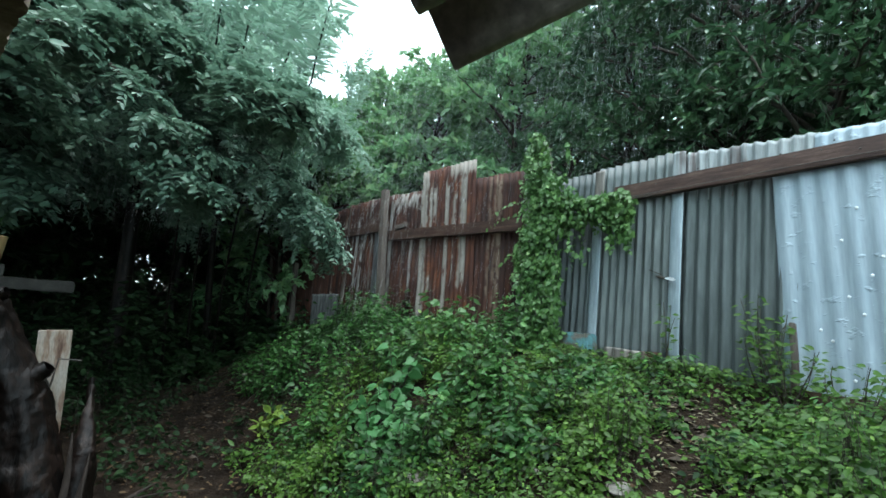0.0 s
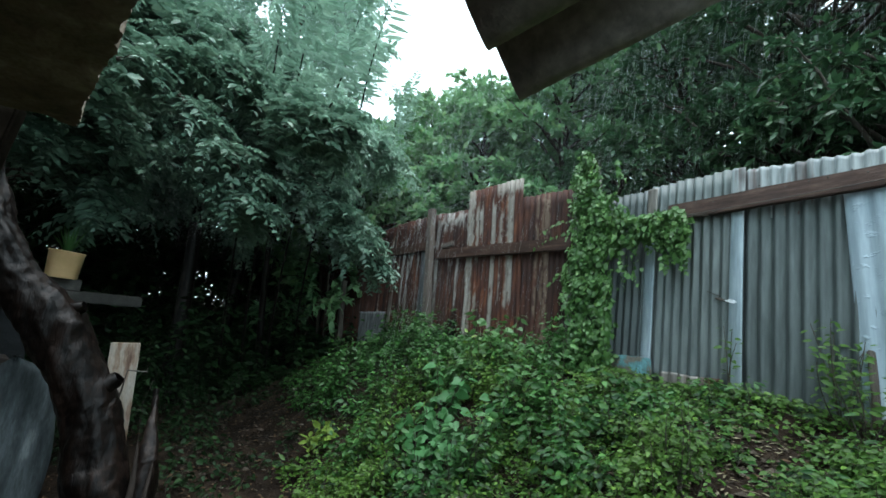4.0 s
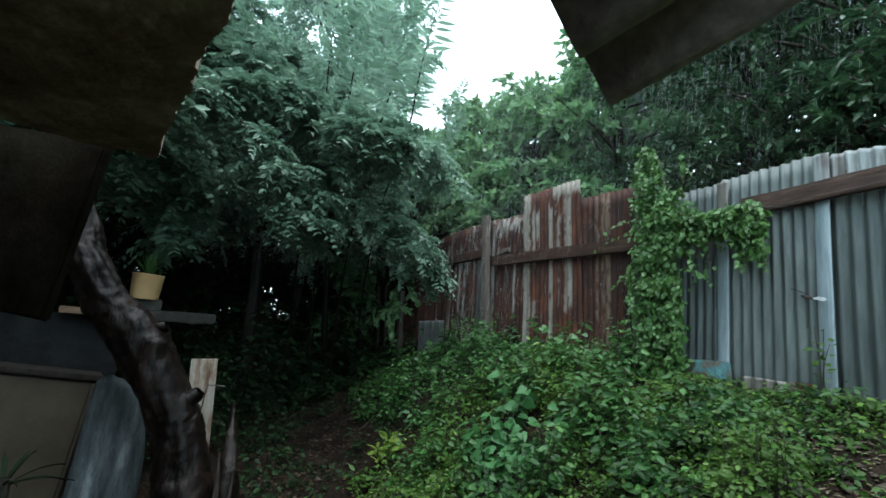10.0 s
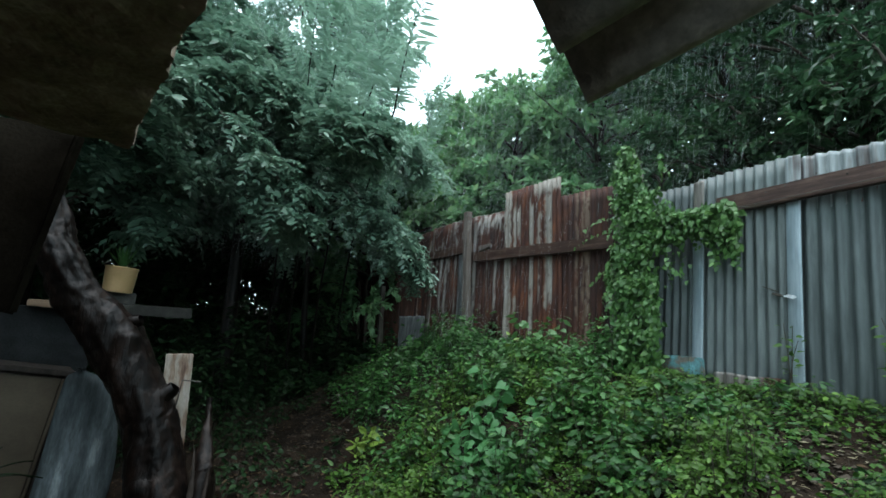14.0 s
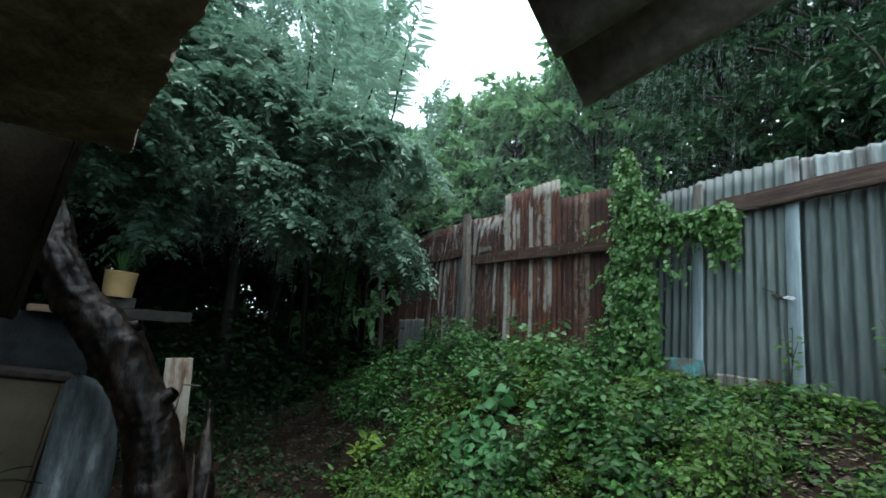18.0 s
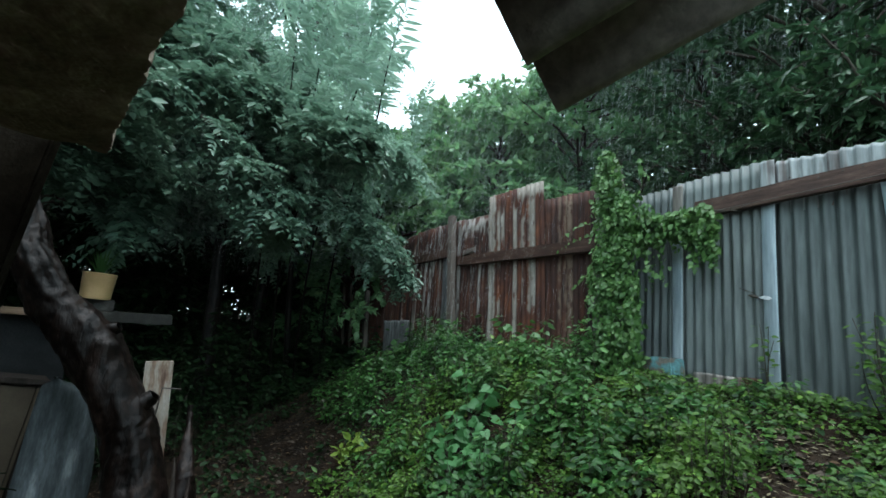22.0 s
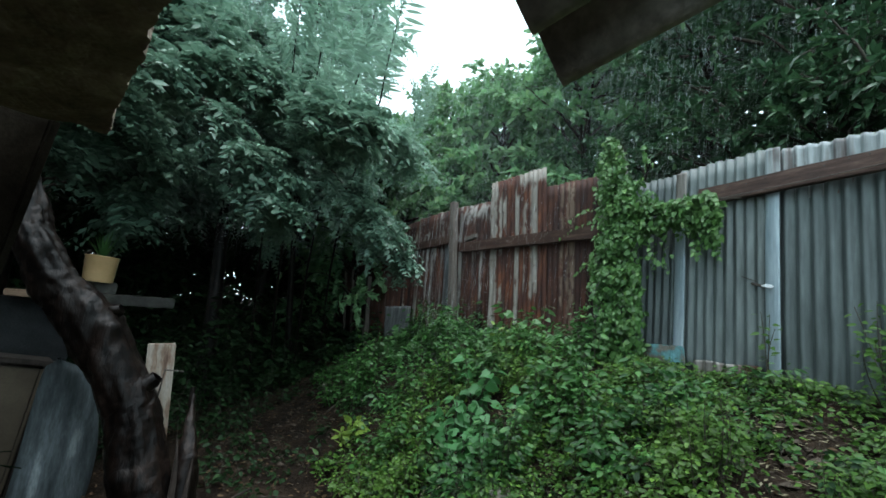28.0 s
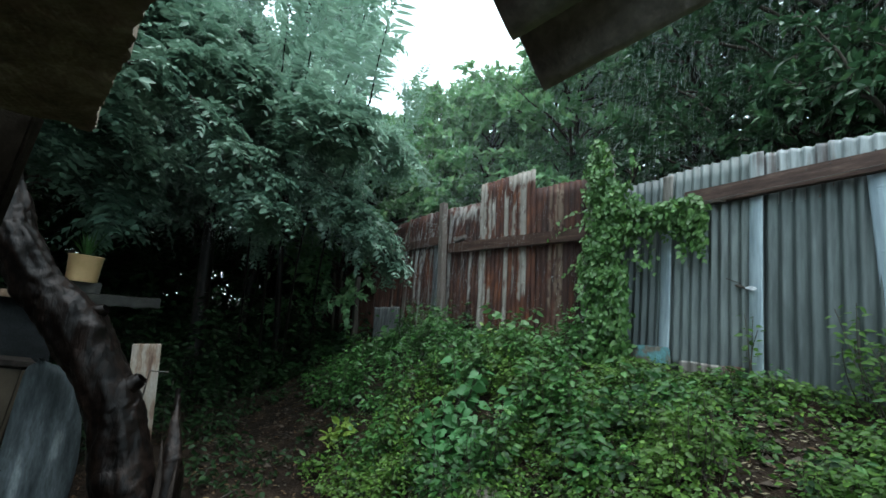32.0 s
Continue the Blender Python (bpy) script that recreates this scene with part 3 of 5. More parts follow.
def upright(parent, name, s0, z0, z1, w, thick, dy, material, lean=0.0, label="", seed=0):
    return part(name, box_bm(w, thick, z1 - z0, 0.006, 12, 0.007, seed), material, parent, label, pose(-s0, dy, z0, 0, lean, 0))


def strip(parent, s0, z0, z1, w, dy, material, lean=0.0, label="", seed=0):
    """A single raised overlap of sheet metal, slightly bowed."""
    nx, nz = 8, 16
    x, z = np.meshgrid(np.linspace(0, w, nx + 1), np.linspace(0, z1 - z0, nz + 1), indexing="ij")
    y = -0.010 * np.sin(np.pi * x / w) ** 0.7 + 0.004 * np.sin(z * 3 + seed)
    f = np.stack([x, y, z], -1).reshape(-1, 3)
    b = f + np.array([0, 0.003, 0])
    n = len(f)
    i, j = np.meshgrid(np.arange(nx), np.arange(nz), indexing="ij")
    c = nz + 1
    q = np.stack([i * c + j, (i + 1) * c + j, (i + 1) * c + j + 1, i * c + j + 1], -1).reshape(-1, 4)
    ids = np.arange(n).reshape(nx + 1, c)
    rim = [np.stack([li[:-1], li[1:], li[1:] + n, li[:-1] + n], -1) for li in (ids[:, 0][::-1], ids[:, -1], ids[0], ids[-1][::-1])]
    me = raw_mesh("overlap_strip", [(np.concatenate([f, b]), np.concatenate([q, q[:, ::-1] + n, *rim]))], material)
    return part("overlap_strip", me, None, parent, label, pose(-s0, dy, z0, 0, lean, 0))


sheet(fence, 3.25, 2.56, 1.42, 3.02, M_GREY2, 0.02, 0.0, 0, 1)
torn_sheet = sheet(fence, 2.62, 1.88, 1.38, 3.03, M_GREY, 0.0, 0.0, 0, 2)
sheet(fence, 1.93, 1.02, 1.15, 2.80, M_GREY2, 0.012, 0.0, 0, 3, pitch=0.086, amp=0.017)
sheet(fence, 1.93, 1.00, 2.62, 3.02, M_PALE, 0.035, -0.06, 0, 4, "pale painted sheet streaked with rust")
sheet(fence, 1.03, 0.10, 2.60, 2.95, M_NEW, 0.03, -0.02, 0, 5, "bright zinc sheet", 0, 0.007)
sheet(fence, 1.155, 0.25, 1.05, 2.77, M_NEW, -0.02, 0.0, -3.2, 6, "bright bluish zinc sheet with dents", 0.01, 0.006, 0.11)
sheet(fence, 0.30, -0.62, 1.0, 2.93, M_NEW, 0.0, 0.0, 0, 7, "bright zinc sheet", 0, 0.008, 0.085)
sheet(fence, -0.58, -1.5, 1.0, 2.95, M_GREY, 0.01, 0.0, 0, 8)
strip(fence, 2.64, 1.50, 2.75, 0.095, -0.012, M_STRIP, 0.0, "pale zinc overlap", 1)
strip(fence, 2.64, 2.75, 3.01, 0.095, -0.012, M_RUSTPALE, 0.0, "rust-stained zinc overlap", 3)
strip(fence, 1.925, 1.25, 2.75, 0.092, -0.014, M_STRIP, 0.0, "pale zinc overlap", 2)
strip(fence, 1.925, 2.75, 3.02, 0.10, -0.014, M_PALE, 0.0, "pale stained overlap", 5)
plank(fence, "sill", 2.0, -0.7, 1.27, 1.365, 0.05, -0.085, M_PLANK, 0.0, "wet brown timber at the fence foot", 6)
grey_rail = plank(fence, "rail", 2.40, -0.75, 2.680, 2.812, 0.045, -0.075, M_PLANK, -0.6, "wet brown timber rail", 3)
# the torn hole, its inner shade a dark lens laid on, and its bright flap
tear = bmesh.new()
tv = [tear.verts.new(c) for c in ((0, 0, 0), (0.035, -0.012, 0.012), (0.075, -0.022, 0.006), (0.105, -0.03, -0.012), (0.09, -0.026, -0.03), (0.05, -0.014, -0.018), (0.02, -0.004, -0.012))]
tear.faces.new(tv)
bmesh.ops.solidify(tear, geom=tear.faces[:], thickness=0.003)
part("torn_flap", tear, M_GLINT, torn_sheet, "bright torn metal flap", torn_sheet.matrix_basis.inverted() @ pose(-1.945, -0.038, 2.035, -38, 14, 0))
slot = bmesh.new()
bmesh.ops.create_uvsphere(slot, u_segments=10, v_segments=6, radius=0.5, matrix=Matrix.Diagonal((0.09, 0.008, 0.022, 1)))
part("hole", slot, M_WIRE, torn_sheet, "dark lens laid on the sheet for the shade in a torn hole", torn_sheet.matrix_basis.inverted() @ pose(-1.985, -0.016, 2.045, 0, 16, 0))
part("scratch", box_bm(0.11, 0.004, 0.006, 0.001), M_WIRE, torn_sheet, "dark scratch leading into the tear", torn_sheet.matrix_basis.inverted() @ pose(-2.09, -0.018, 2.105, 0, 22, 0))
upright(fence, "post", 1.115, 1.0, 1.75, 0.035, 0.03, -0.05, M_GREYWOOD, -2.5, "", 8)

sheet(rust_fence, 3.84, 2.98, 1.35, 3.19, M_RUST_END, 0.0, -0.03, 0, 11, slant=0.07)
sheet(rust_fence, 4.64, 3.66, 1.35, 3.415, M_RUST_TALL, -0.02, 0.0, 0, 12, "taller rusted sheet with pale flaking streaks", slant=0.088)
sheet(rust_fence, 5.26, 4.58, 1.35, 3.205, M_RUST_LOW, 0.0, -0.02, 0, 13, slant=0.10)
sheet(rust_fence, 5.98, 5.18, 1.30, 3.215, M_RUST_LEFT, 0.01, 0.0, 0, 14, slant=0.08)
sheet(rust_fence, 6.50, 5.90, 1.25, 3.195, M_RUST_LEFT, 0.0, 0.02, 0, 15, slant=0.045)
sheet(rust_fence, 7.00, 6.44, 1.20, 3.16, M_RUST_FAR, 0.01, 0.03, 0, 16, slant=0.045)
sheet(rust_fence, 7.36, 6.47, 1.20, 1.77, M_PATCH, -0.05, 0.03, 0, 26, "short grey zinc patch sheet", 0, 0.022, 0.094, 0.12)
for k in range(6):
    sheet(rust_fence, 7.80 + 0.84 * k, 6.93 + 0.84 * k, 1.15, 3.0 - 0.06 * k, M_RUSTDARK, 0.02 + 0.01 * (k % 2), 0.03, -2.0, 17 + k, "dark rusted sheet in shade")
strip(rust_fence, 6.53, 1.25, 3.19, 0.10, -0.02, M_RUSTPALE, -2.5, "pale weathered overlap", 6)
strip(rust_fence, 5.66, 1.30, 2.70, 0.13, -0.022, M_PATCH, -5.0, "grey zinc overlap", 7)
rust_rail = plank(rust_fence, "rail", 5.34, 3.02, 2.545, 2.675, 0.05, -0.085, M_PLANK, 1.1, "", 11)
plank(rust_fence, "rail", 7.2, 5.44, 2.66, 2.785, 0.05, -0.06, M_PLANK, -1.2, "", 12)
upright(rust_fence, "post", 5.28, 1.25, 3.27, 0.10, 0.08, -0.16, M_GREYWOOD, -8.0, "rough grey wooden post", 13)
upright(rust_fence, "post", 7.98, 1.1, 2.3, 0.09, 0.08, -0.16, M_GREYWOOD, -8, "grey wooden post in shade", 14)
for k, (s, le) in enumerate(((8.55, 14), (8.9, 16), (9.5, 12))):
    upright(rust_fence, "post", s, 1.05, 2.5, 0.05, 0.05, -0.16, M_GREYWOOD, -le, "thin grey pole in shade", 20 + k)

# dark shed whose roof shows above the rusty fence
shed = thing("shed", RUST_FENCE @ pose(-10.6, 0.5, 1.5), "small dark shed behind the rusty fence, under the trees", "shed")
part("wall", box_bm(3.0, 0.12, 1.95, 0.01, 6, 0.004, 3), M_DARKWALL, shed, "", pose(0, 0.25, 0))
part("roof", corrugated("shed_roof", 3.3, 1.6, M_RUSTDARK, amp=0.014, seed=71), None, shed, "dark rusted sheet roof", pose(-0.15, 0.0, 1.98, -68, 0, 0))

# concrete corner post under the vine
peak = bmesh.new()
outline = ((-3.40, 1.15), (-3.11, 1.15), (-3.11, 3.08), (-3.17, 3.35), (-3.22, 3.34), (-3.38, 3.12))
near_side = [peak.verts.new((px, -0.15, pz)) for px, pz in outline]
far_side = [peak.verts.new((px, -0.05, pz)) for px, pz in outline]
peak.faces.new(near_side)
peak.faces.new(far_side[::-1])
for k in range(6):
    peak.faces.new((near_side[k], far_side[k], far_side[(k + 1) % 6], near_side[(k + 1) % 6]))
bmesh.ops.recalc_face_normals(peak, faces=peak.faces[:])
bmesh.ops.bevel(peak, geom=peak.edges[:], offset=0.012, segments=2, affect="EDGES")
vine_post = part("concrete_post", peak, M_CONC, None, "", GREY_FENCE)
tagged(vine_post, "weathered grey concrete post with a pointed top, overgrown by vine", "post")
block = part("concrete_block", box_bm(0.46, 0.16, 0.34, 0.012, 6, 0.012, 6), M_TEAL, None, "", GREY_FENCE @ pose(-2.93, -0.22, 1.21, 0, -3, 0))
tagged(block, "low concrete block with flaking teal paint", "block")
kick = part("kick_sheet", corrugated("kick_sheet", 0.50, 0.24, M_RUSTPALE, seed=31), None, None, "", GREY_FENCE @ pose(-2.42, -0.07, 1.24, 0, 0, 0))
tagged(kick, "low rusted sheet offcut at the fence foot", "metal sheet")

# ---- roofs near the camera ----
EAVE = Matrix(((0.920 * math.cos(radians(22)), 0.392, -0.920 * math.sin(radians(22)), -0.0125), (-0.392 * math.cos(radians(22)), 0.920, 0.392 * math.sin(radians(22)), 0.523), (math.sin(radians(22)), 0, math.cos(radians(22)), 1.802), (0, 0, 0, 1)))
roof = thing("roof", EAVE, "old grey wavy cement roof sheets seen from below", "roof", kind="structure")


def roof_sheet(w, run, seed):
    """Waves across y, ridges along x, lying flat; the eave end is at x = 0."""
    me = corrugated("roof_sheet", w, run, M_ROOF, pitch=0.105, amp=0.025, seed=seed, thick=0.006, rows=10, per=18, lobed=True)
    return me


for k in range(3):
    part("roof_sheet", roof_sheet(0.85, 2.6, 60 + k), None, roof, "", Matrix(((0, 0, 1, 0.0), (-1, 0, 0, 0.012 - 0.80 * k), (0, -1, 0, 0.022 + 0.004 * k), (0, 0, 0, 1))))



def crumbled_slab():
    """A flat slab whose free edge is broken away."""
    nx, ny = 420, 44
    x, y = np.meshgrid(np.linspace(0, 5.2, nx + 1), np.linspace(0, 1, ny + 1) ** 1.5, indexing="ij")
    edge = np.array([0.020 * noise.noise((a * 4, 0, 3)) + 0.008 * noise.noise((a * 15, 2, 1)) + 0.005 * noise.noise((a * 37, 5, 1)) for a in x[:, 0]])
    yy = (y * 4.4) - edge[:, None] * (1 - y) ** 3
    sag = np.array([[0.018 * noise.noise((a * 3, b * 5, 7)) + 0.010 * noise.noise((a * 11, b * 14, 2)) for a, b in zip(ra, rb)] for ra, rb in zip(x, yy)])
    xx = x + 0.02 * np.sin(yy * 23) * (x < 0.05)
    lo = np.stack([xx, yy, sag], -1).reshape(-1, 3)
    hi = np.stack([xx, yy, sag * 0 + 0.09], -1).reshape(-1, 3)
    n = len(lo)
    i, j = np.meshgrid(np.arange(nx), np.arange(ny), indexing="ij")
    c = ny + 1
    q = np.stack([i * c + j, i * c + j + 1, (i + 1) * c + j + 1, (i + 1) * c + j], -1).reshape(-1, 4)
    ids = np.arange(n).reshape(nx + 1, c)
    rim = [np.stack([li[:-1], li[1:], li[1:] + n, li[:-1] + n], -1) for li in (ids[:, 0], ids[:, -1][::-1], ids[0][::-1], ids[-1])]
    return raw_mesh("eave_slab", [(np.concatenate([lo, hi]), np.concatenate([q, q[:, ::-1] + n, *rim]))], M_SLAB, False)


# local x runs from the far corner towards the camera, y away to the left
SLAB = Matrix(((0.741, -0.671, 0, -1.83), (-0.671, -0.741, 0, 1.76), (0, 0, 1, 2.18), (0, 0, 0, 1)))
slab = part("eave_slab", crumbled_slab(), None, None, "", SLAB)
tagged(slab, "crumbling brown concrete eave slab with a broken edge", "eave", kind="structure")

# dark panel added for the deep shade under the slab, its free end leaning
drop = part("shade_panel", box_bm(1.6, 0.06, 0.80, 0.01, 8, 0.01, 7), M_DARKWALL, slab, "near-black board added under the slab for the deep shade there", SLAB.inverted() @ pose(-2.12, 1.72, 1.42, 0, 0, 180 + 14) @ Matrix(((1, 0, -0.16, 0), (0, 1, 0, 0), (0, 0, 1, 0), (0, 0, 0, 1))))

# unseen walls added behind and beside the camera, closing the yard and cutting skylight
for nm, x0, y0, le, yaw, hi in (("wall_back", -6.6, -2.0, 5.2, 0, 5.2), ("wall_side", -6.6, 4.2, 6.2, -90, 4.2), ("wall_yard", -1.4, -6.0, 12.0, 0, 1.6)):
    w_ = part(nm, box_bm(le, 0.14, hi + 0.6, 0.01, 6, 0.004, 2), M_ADDEDWALL, None, "", pose(x0, y0, -0.6, 0, 0, yaw))
    tagged(w_, "unseen plain rendered wall added to close the yard and cut skylight", "wall", kind="structure")


# ---- things by the shed ----
def gnarled(points, radii, seed, sides=30, steps=18, knots=()):
    """A rough trunk along a smooth line through the points, with ridges and knots."""
    pts, rad = np.array(points, float), np.array(radii, float)
    t = np.linspace(0, len(pts) - 1, (len(pts) - 1) * steps + 1)
    i = np.clip(t.astype(int), 0, len(pts) - 2)
    f = (t - i)[:, None]
    ext = np.vstack([2 * pts[0] - pts[1], pts, 2 * pts[-1] - pts[-2]])
    a, b, c, d = ext[i], ext[i + 1], ext[i + 2], ext[i + 3]
    line = 0.5 * (2 * b + (c - a) * f + (2 * a - 5 * b + 4 * c - d) * f**2 + (3 * b - a - 3 * c + d) * f**3)
    v, q = tube(line, np.interp(t, range(len(rad)), rad), sides)
    ctr = np.repeat(line, sides, 0)
    out = unit(v - ctr)
    for k in range(len(v)):
        w = Vector(v[k])
        a_, t_ = 2 * math.pi * (k % sides) / sides, k // sides / steps
        fold = noise.noise((math.cos(a_) * 2.2, math.sin(a_) * 2.2, t_ * 0.9 + seed))
        v[k] += out[k] * (0.034 * abs(fold) ** 0.7 - 0.012) * min(1.0, rad[0] / 0.1)
        v[k] += out[k] * (0.024 * noise.noise((w.x * 9, w.y * 9, w.z * 3 + seed)) + 0.009 * noise.noise(w * 20) - 0.013 * max(0, noise.noise((w.x * 26, w.y * 26, w.z * 7 + seed))) + 0.003 * noise.noise(w * 60))
        for kx, ky, kz, kr, ka in knots:
            g = (w - Vector((kx, ky, kz))).length
            v[k] += out[k] * ka * math.exp(-(g / kr) ** 2)
    return v, q


trunk_v = gnarled([(-2.33, 3.25, -0.15), (-2.42, 3.24, 0.21), (-2.53, 3.25, 0.49), (-2.63, 3.24, 0.75), (-2.84, 3.16, 1.10), (-3.03, 3.08, 1.35), (-3.20, 2.99, 1.54), (-3.36, 2.92, 1.82), (-3.46, 2.91, 2.05), (-3.57, 2.88, 2.42), (-3.67, 2.85, 2.9)],
                  [0.215, 0.195, 0.180, 0.175, 0.178, 0.175, 0.150, 0.130, 0.11, 0.09, 0.07], 3, sides=44, steps=22, knots=((-2.62, 3.18, 0.80, 0.09, 0.05), (-2.74, 3.08, 1.27, 0.07, 0.06), (-2.45, 3.10, 0.30, 0.08, 0.04)))
stub_v = gnarled([(-2.66, 3.22, 0.78), (-2.55, 3.26, 0.89), (-2.49, 3.28, 0.95)], [0.09, 0.075, 0.05], 5, 12)
stub2_v = gnarled([(-2.96, 3.12, 1.28), (-2.86, 3.15, 1.36), (-2.79, 3.17, 1.40)], [0.10, 0.07, 0.045], 6, 12)
old_trunk = thing("leaning_tree", pose(0, 0, 0), "gnarled leaning tree trunk with rough grey-brown bark", "tree")
part("trunk", raw_mesh("trunk", [trunk_v], M_BARK), None, old_trunk)
part("branch_stub", raw_mesh("branch_stub", [stub_v], M_BARK), None, old_trunk)
part("branch_stub", raw_mesh("branch_stub", [stub2_v], M_BARK), None, old_trunk)
side_v = gnarled([(-3.36, 2.93, 1.66), (-3.56, 3.02, 1.74), (-3.68, 3.0, 1.92), (-3.72, 2.92, 2.25)], [0.05, 0.055, 0.05, 0.04], 8, 10)
part("limb", raw_mesh("limb", [side_v], M_BARK), None, old_trunk, "thin grey limb")

stump = thing("broken_stump", pose(0, 0, 0), "broken splintered stump of dark wood beside the trunk", "stump")
part("stub", raw_mesh("stub", [gnarled([(-2.14, 3.30, -0.1), (-2.18, 3.34, 0.3), (-2.28, 3.46, 0.6), (-2.38, 3.56, 0.86)], [0.10, 0.08, 0.05, 0.012], 9, 16)], M_BARK), None, stump, "dark rotten wood")
for a, b, r in (((-2.17, 3.22, 0.05), (-2.24, 3.27, 0.56), 0.035), ((-2.10, 3.22, 0.0), (-2.12, 3.30, 0.44), 0.03), ((-2.02, 3.30, 0.02), (-1.72, 3.42, 0.26), 0.028)):
    part("splinter", raw_mesh("splinter", [tube(smooth_line(np.array(a), np.array(b), np.array([0.01, 0.0, 0.02]), 7), np.linspace(r, 0.004, 7), 7)], M_ROTWOOD), None, stump, "pale split wood")

board = part("board", box_bm(0.185, 0.03, 1.2, 0.004, 10, 0.004, 3), M_BOARD, None, "", pose(-2.612, 3.43, -0.03, 3, -4.5, 36) )
tagged(board, "upright pale board with brown stains, wired to the trunk", "board")
wire_pts = np.array([(-2.42, 3.46, 0.98), (-2.50, 3.36, 0.99), (-2.49, 3.33, 0.85), (-2.50, 3.32, 0.70), (-2.56, 3.30, 0.55), (-2.64, 3.16, 0.50)])
wire = part("tie_wire", raw_mesh("tie_wire", [tube(wire_pts, np.full(6, 0.006), 6)], M_WIRE))
tagged(wire, "dark tie wire round the board and trunk", "wire")

# shelf slab on a low wall, with the pot
SHELF = Matrix(((0.73, -0.683, 0, -5.08), (0.683, 0.73, 0, 4.29), (0, 0, 1, 1.36), (0, 0, 0, 1)))
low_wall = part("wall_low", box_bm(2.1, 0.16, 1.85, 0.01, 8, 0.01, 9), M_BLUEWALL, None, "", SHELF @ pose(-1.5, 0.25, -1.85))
tagged(low_wall, "dim blue-grey rendered low wall under a slab shelf", "wall", kind="structure")
shelf = part("slab_shelf", box_bm(1.20, 0.80, 0.12, 0.01, 8, 0.012, 4), M_SHELF, None, "", SHELF @ pose(0.32, 0.0, -0.012, 0, -2.4, 0))
tagged(shelf, "grey concrete slab shelf", "shelf")

offcut = part("plank_end", box_bm(0.42, 0.24, 0.075, 0.008, 5, 0.006, 14), M_PALEWOOD, None, "", SHELF @ pose(-0.03, 0.02, 0.005, 0, -2.0, 0))
tagged(offcut, "pale raw plank end lying on the low wall", "plank")

POT = pose(-4.815, 5.06, 1.612)


pot_block = part("concrete_brick", box_bm(0.36, 0.30, 0.145, 0.008, 4, 0.005, 3), M_SHELF, None, "", pose(-4.88, 4.90, 1.472, 0, 0, 43))
tagged(pot_block, "grey concrete brick under the bucket", "brick")


def lathe(profile, sides=28):
    ang = np.linspace(0, 2 * np.pi, sides, endpoint=False)
    p = np.array(profile, float)
    v = np.stack([p[:, None, 0] * np.cos(ang), p[:, None, 0] * np.sin(ang), np.repeat(p[:, None, 1], sides, 1)], -1).reshape(-1, 3)
    i, j = np.meshgrid(np.arange(len(p) - 1), np.arange(sides), indexing="ij")
    q = np.stack([i * sides + j, i * sides + (j + 1) % sides, (i + 1) * sides + (j + 1) % sides, (i + 1) * sides + j], -1).reshape(-1, 4)
    return v, q


pot = thing("potted_plant", POT, "spiky green plant in a cut-down yellow plastic bucket on the slab", "potted plant")
part("bucket", raw_mesh("bucket", [lathe([(0, 0), (0.150, 0), (0.155, 0.01), (0.172, 0.29), (0.178, 0.295), (0.176, 0.305), (0.168, 0.303), (0.160, 0.27), (0.15, 0.25)])], M_POT), None, pot, "yellow plastic bucket")
part("potting_soil", raw_mesh("potting_soil", [lathe([(0.158, 0.25), (0.09, 0.265), (0.001, 0.262)], 20)], M_SOIL), None, pot, "dark potting soil")
pr = np.random.default_rng(12)


def blade(length, width, az, rise, droop, n=6):
    """A strap leaf arching outward, folded along its middle."""
    u = np.linspace(0, 1, n + 1)
    r = length * u * math.cos(rise) + 0.01
    z = length * (u * math.sin(rise) - droop * u * u)
    c = np.stack([r * math.cos(az), r * math.sin(az), z], -1)
    sd = np.array([-math.sin(az), math.cos(az), 0])
    w = width * (0.4 + 0.6 * np.sin(np.pi * np.clip(u + 0.12, 0, 1))) * np.clip((1.02 - u) * 2.5, 0, 1)
    v = np.concatenate([c - sd * w[:, None] / 2 + [0, 0, 0.006], c, c + sd * w[:, None] / 2 + [0, 0, 0.006]])
    i = np.arange(n)
    q = np.concatenate([np.stack([i, i + n + 1, i + n + 2, i + 1], -1), np.stack([i + n + 1, i + 2 * n + 2, i + 2 * n + 3, i + n + 2], -1)])
    return v, q


for k in range(24):
    v, q = blade(pr.uniform(0.30, 0.50), 0.024, k * 2.4, pr.uniform(0.75, 1.45), pr.uniform(0.05, 0.3))
    part("leaf", raw_mesh("leaf", [(v, q)], M_VINE), None, pot, "", pose(0, 0, 0.26))

# cabinet and rounded sheet leaning by the wall
CAB = Matrix(((0.62, -0.785, 0, -4.33), (0.785, 0.62, 0, 3.22), (0, 0, 1, 0.0), (0, 0, 0, 1))) @ pose(-0.22, 0, -0.40, 0, 5, 0)
cabinet = thing("cabinet", CAB, "low cabinet with a plain beige panel in a dark frame", "cabinet")
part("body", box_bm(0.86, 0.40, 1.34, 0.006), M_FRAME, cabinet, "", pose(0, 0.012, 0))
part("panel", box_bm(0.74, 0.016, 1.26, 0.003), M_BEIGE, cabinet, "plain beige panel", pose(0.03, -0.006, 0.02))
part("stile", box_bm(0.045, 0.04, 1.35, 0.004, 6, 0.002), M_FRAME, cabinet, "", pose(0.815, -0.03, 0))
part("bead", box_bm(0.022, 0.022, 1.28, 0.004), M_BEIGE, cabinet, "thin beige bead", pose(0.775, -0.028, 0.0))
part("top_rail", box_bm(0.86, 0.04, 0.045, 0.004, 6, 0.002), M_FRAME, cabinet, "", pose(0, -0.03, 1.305))



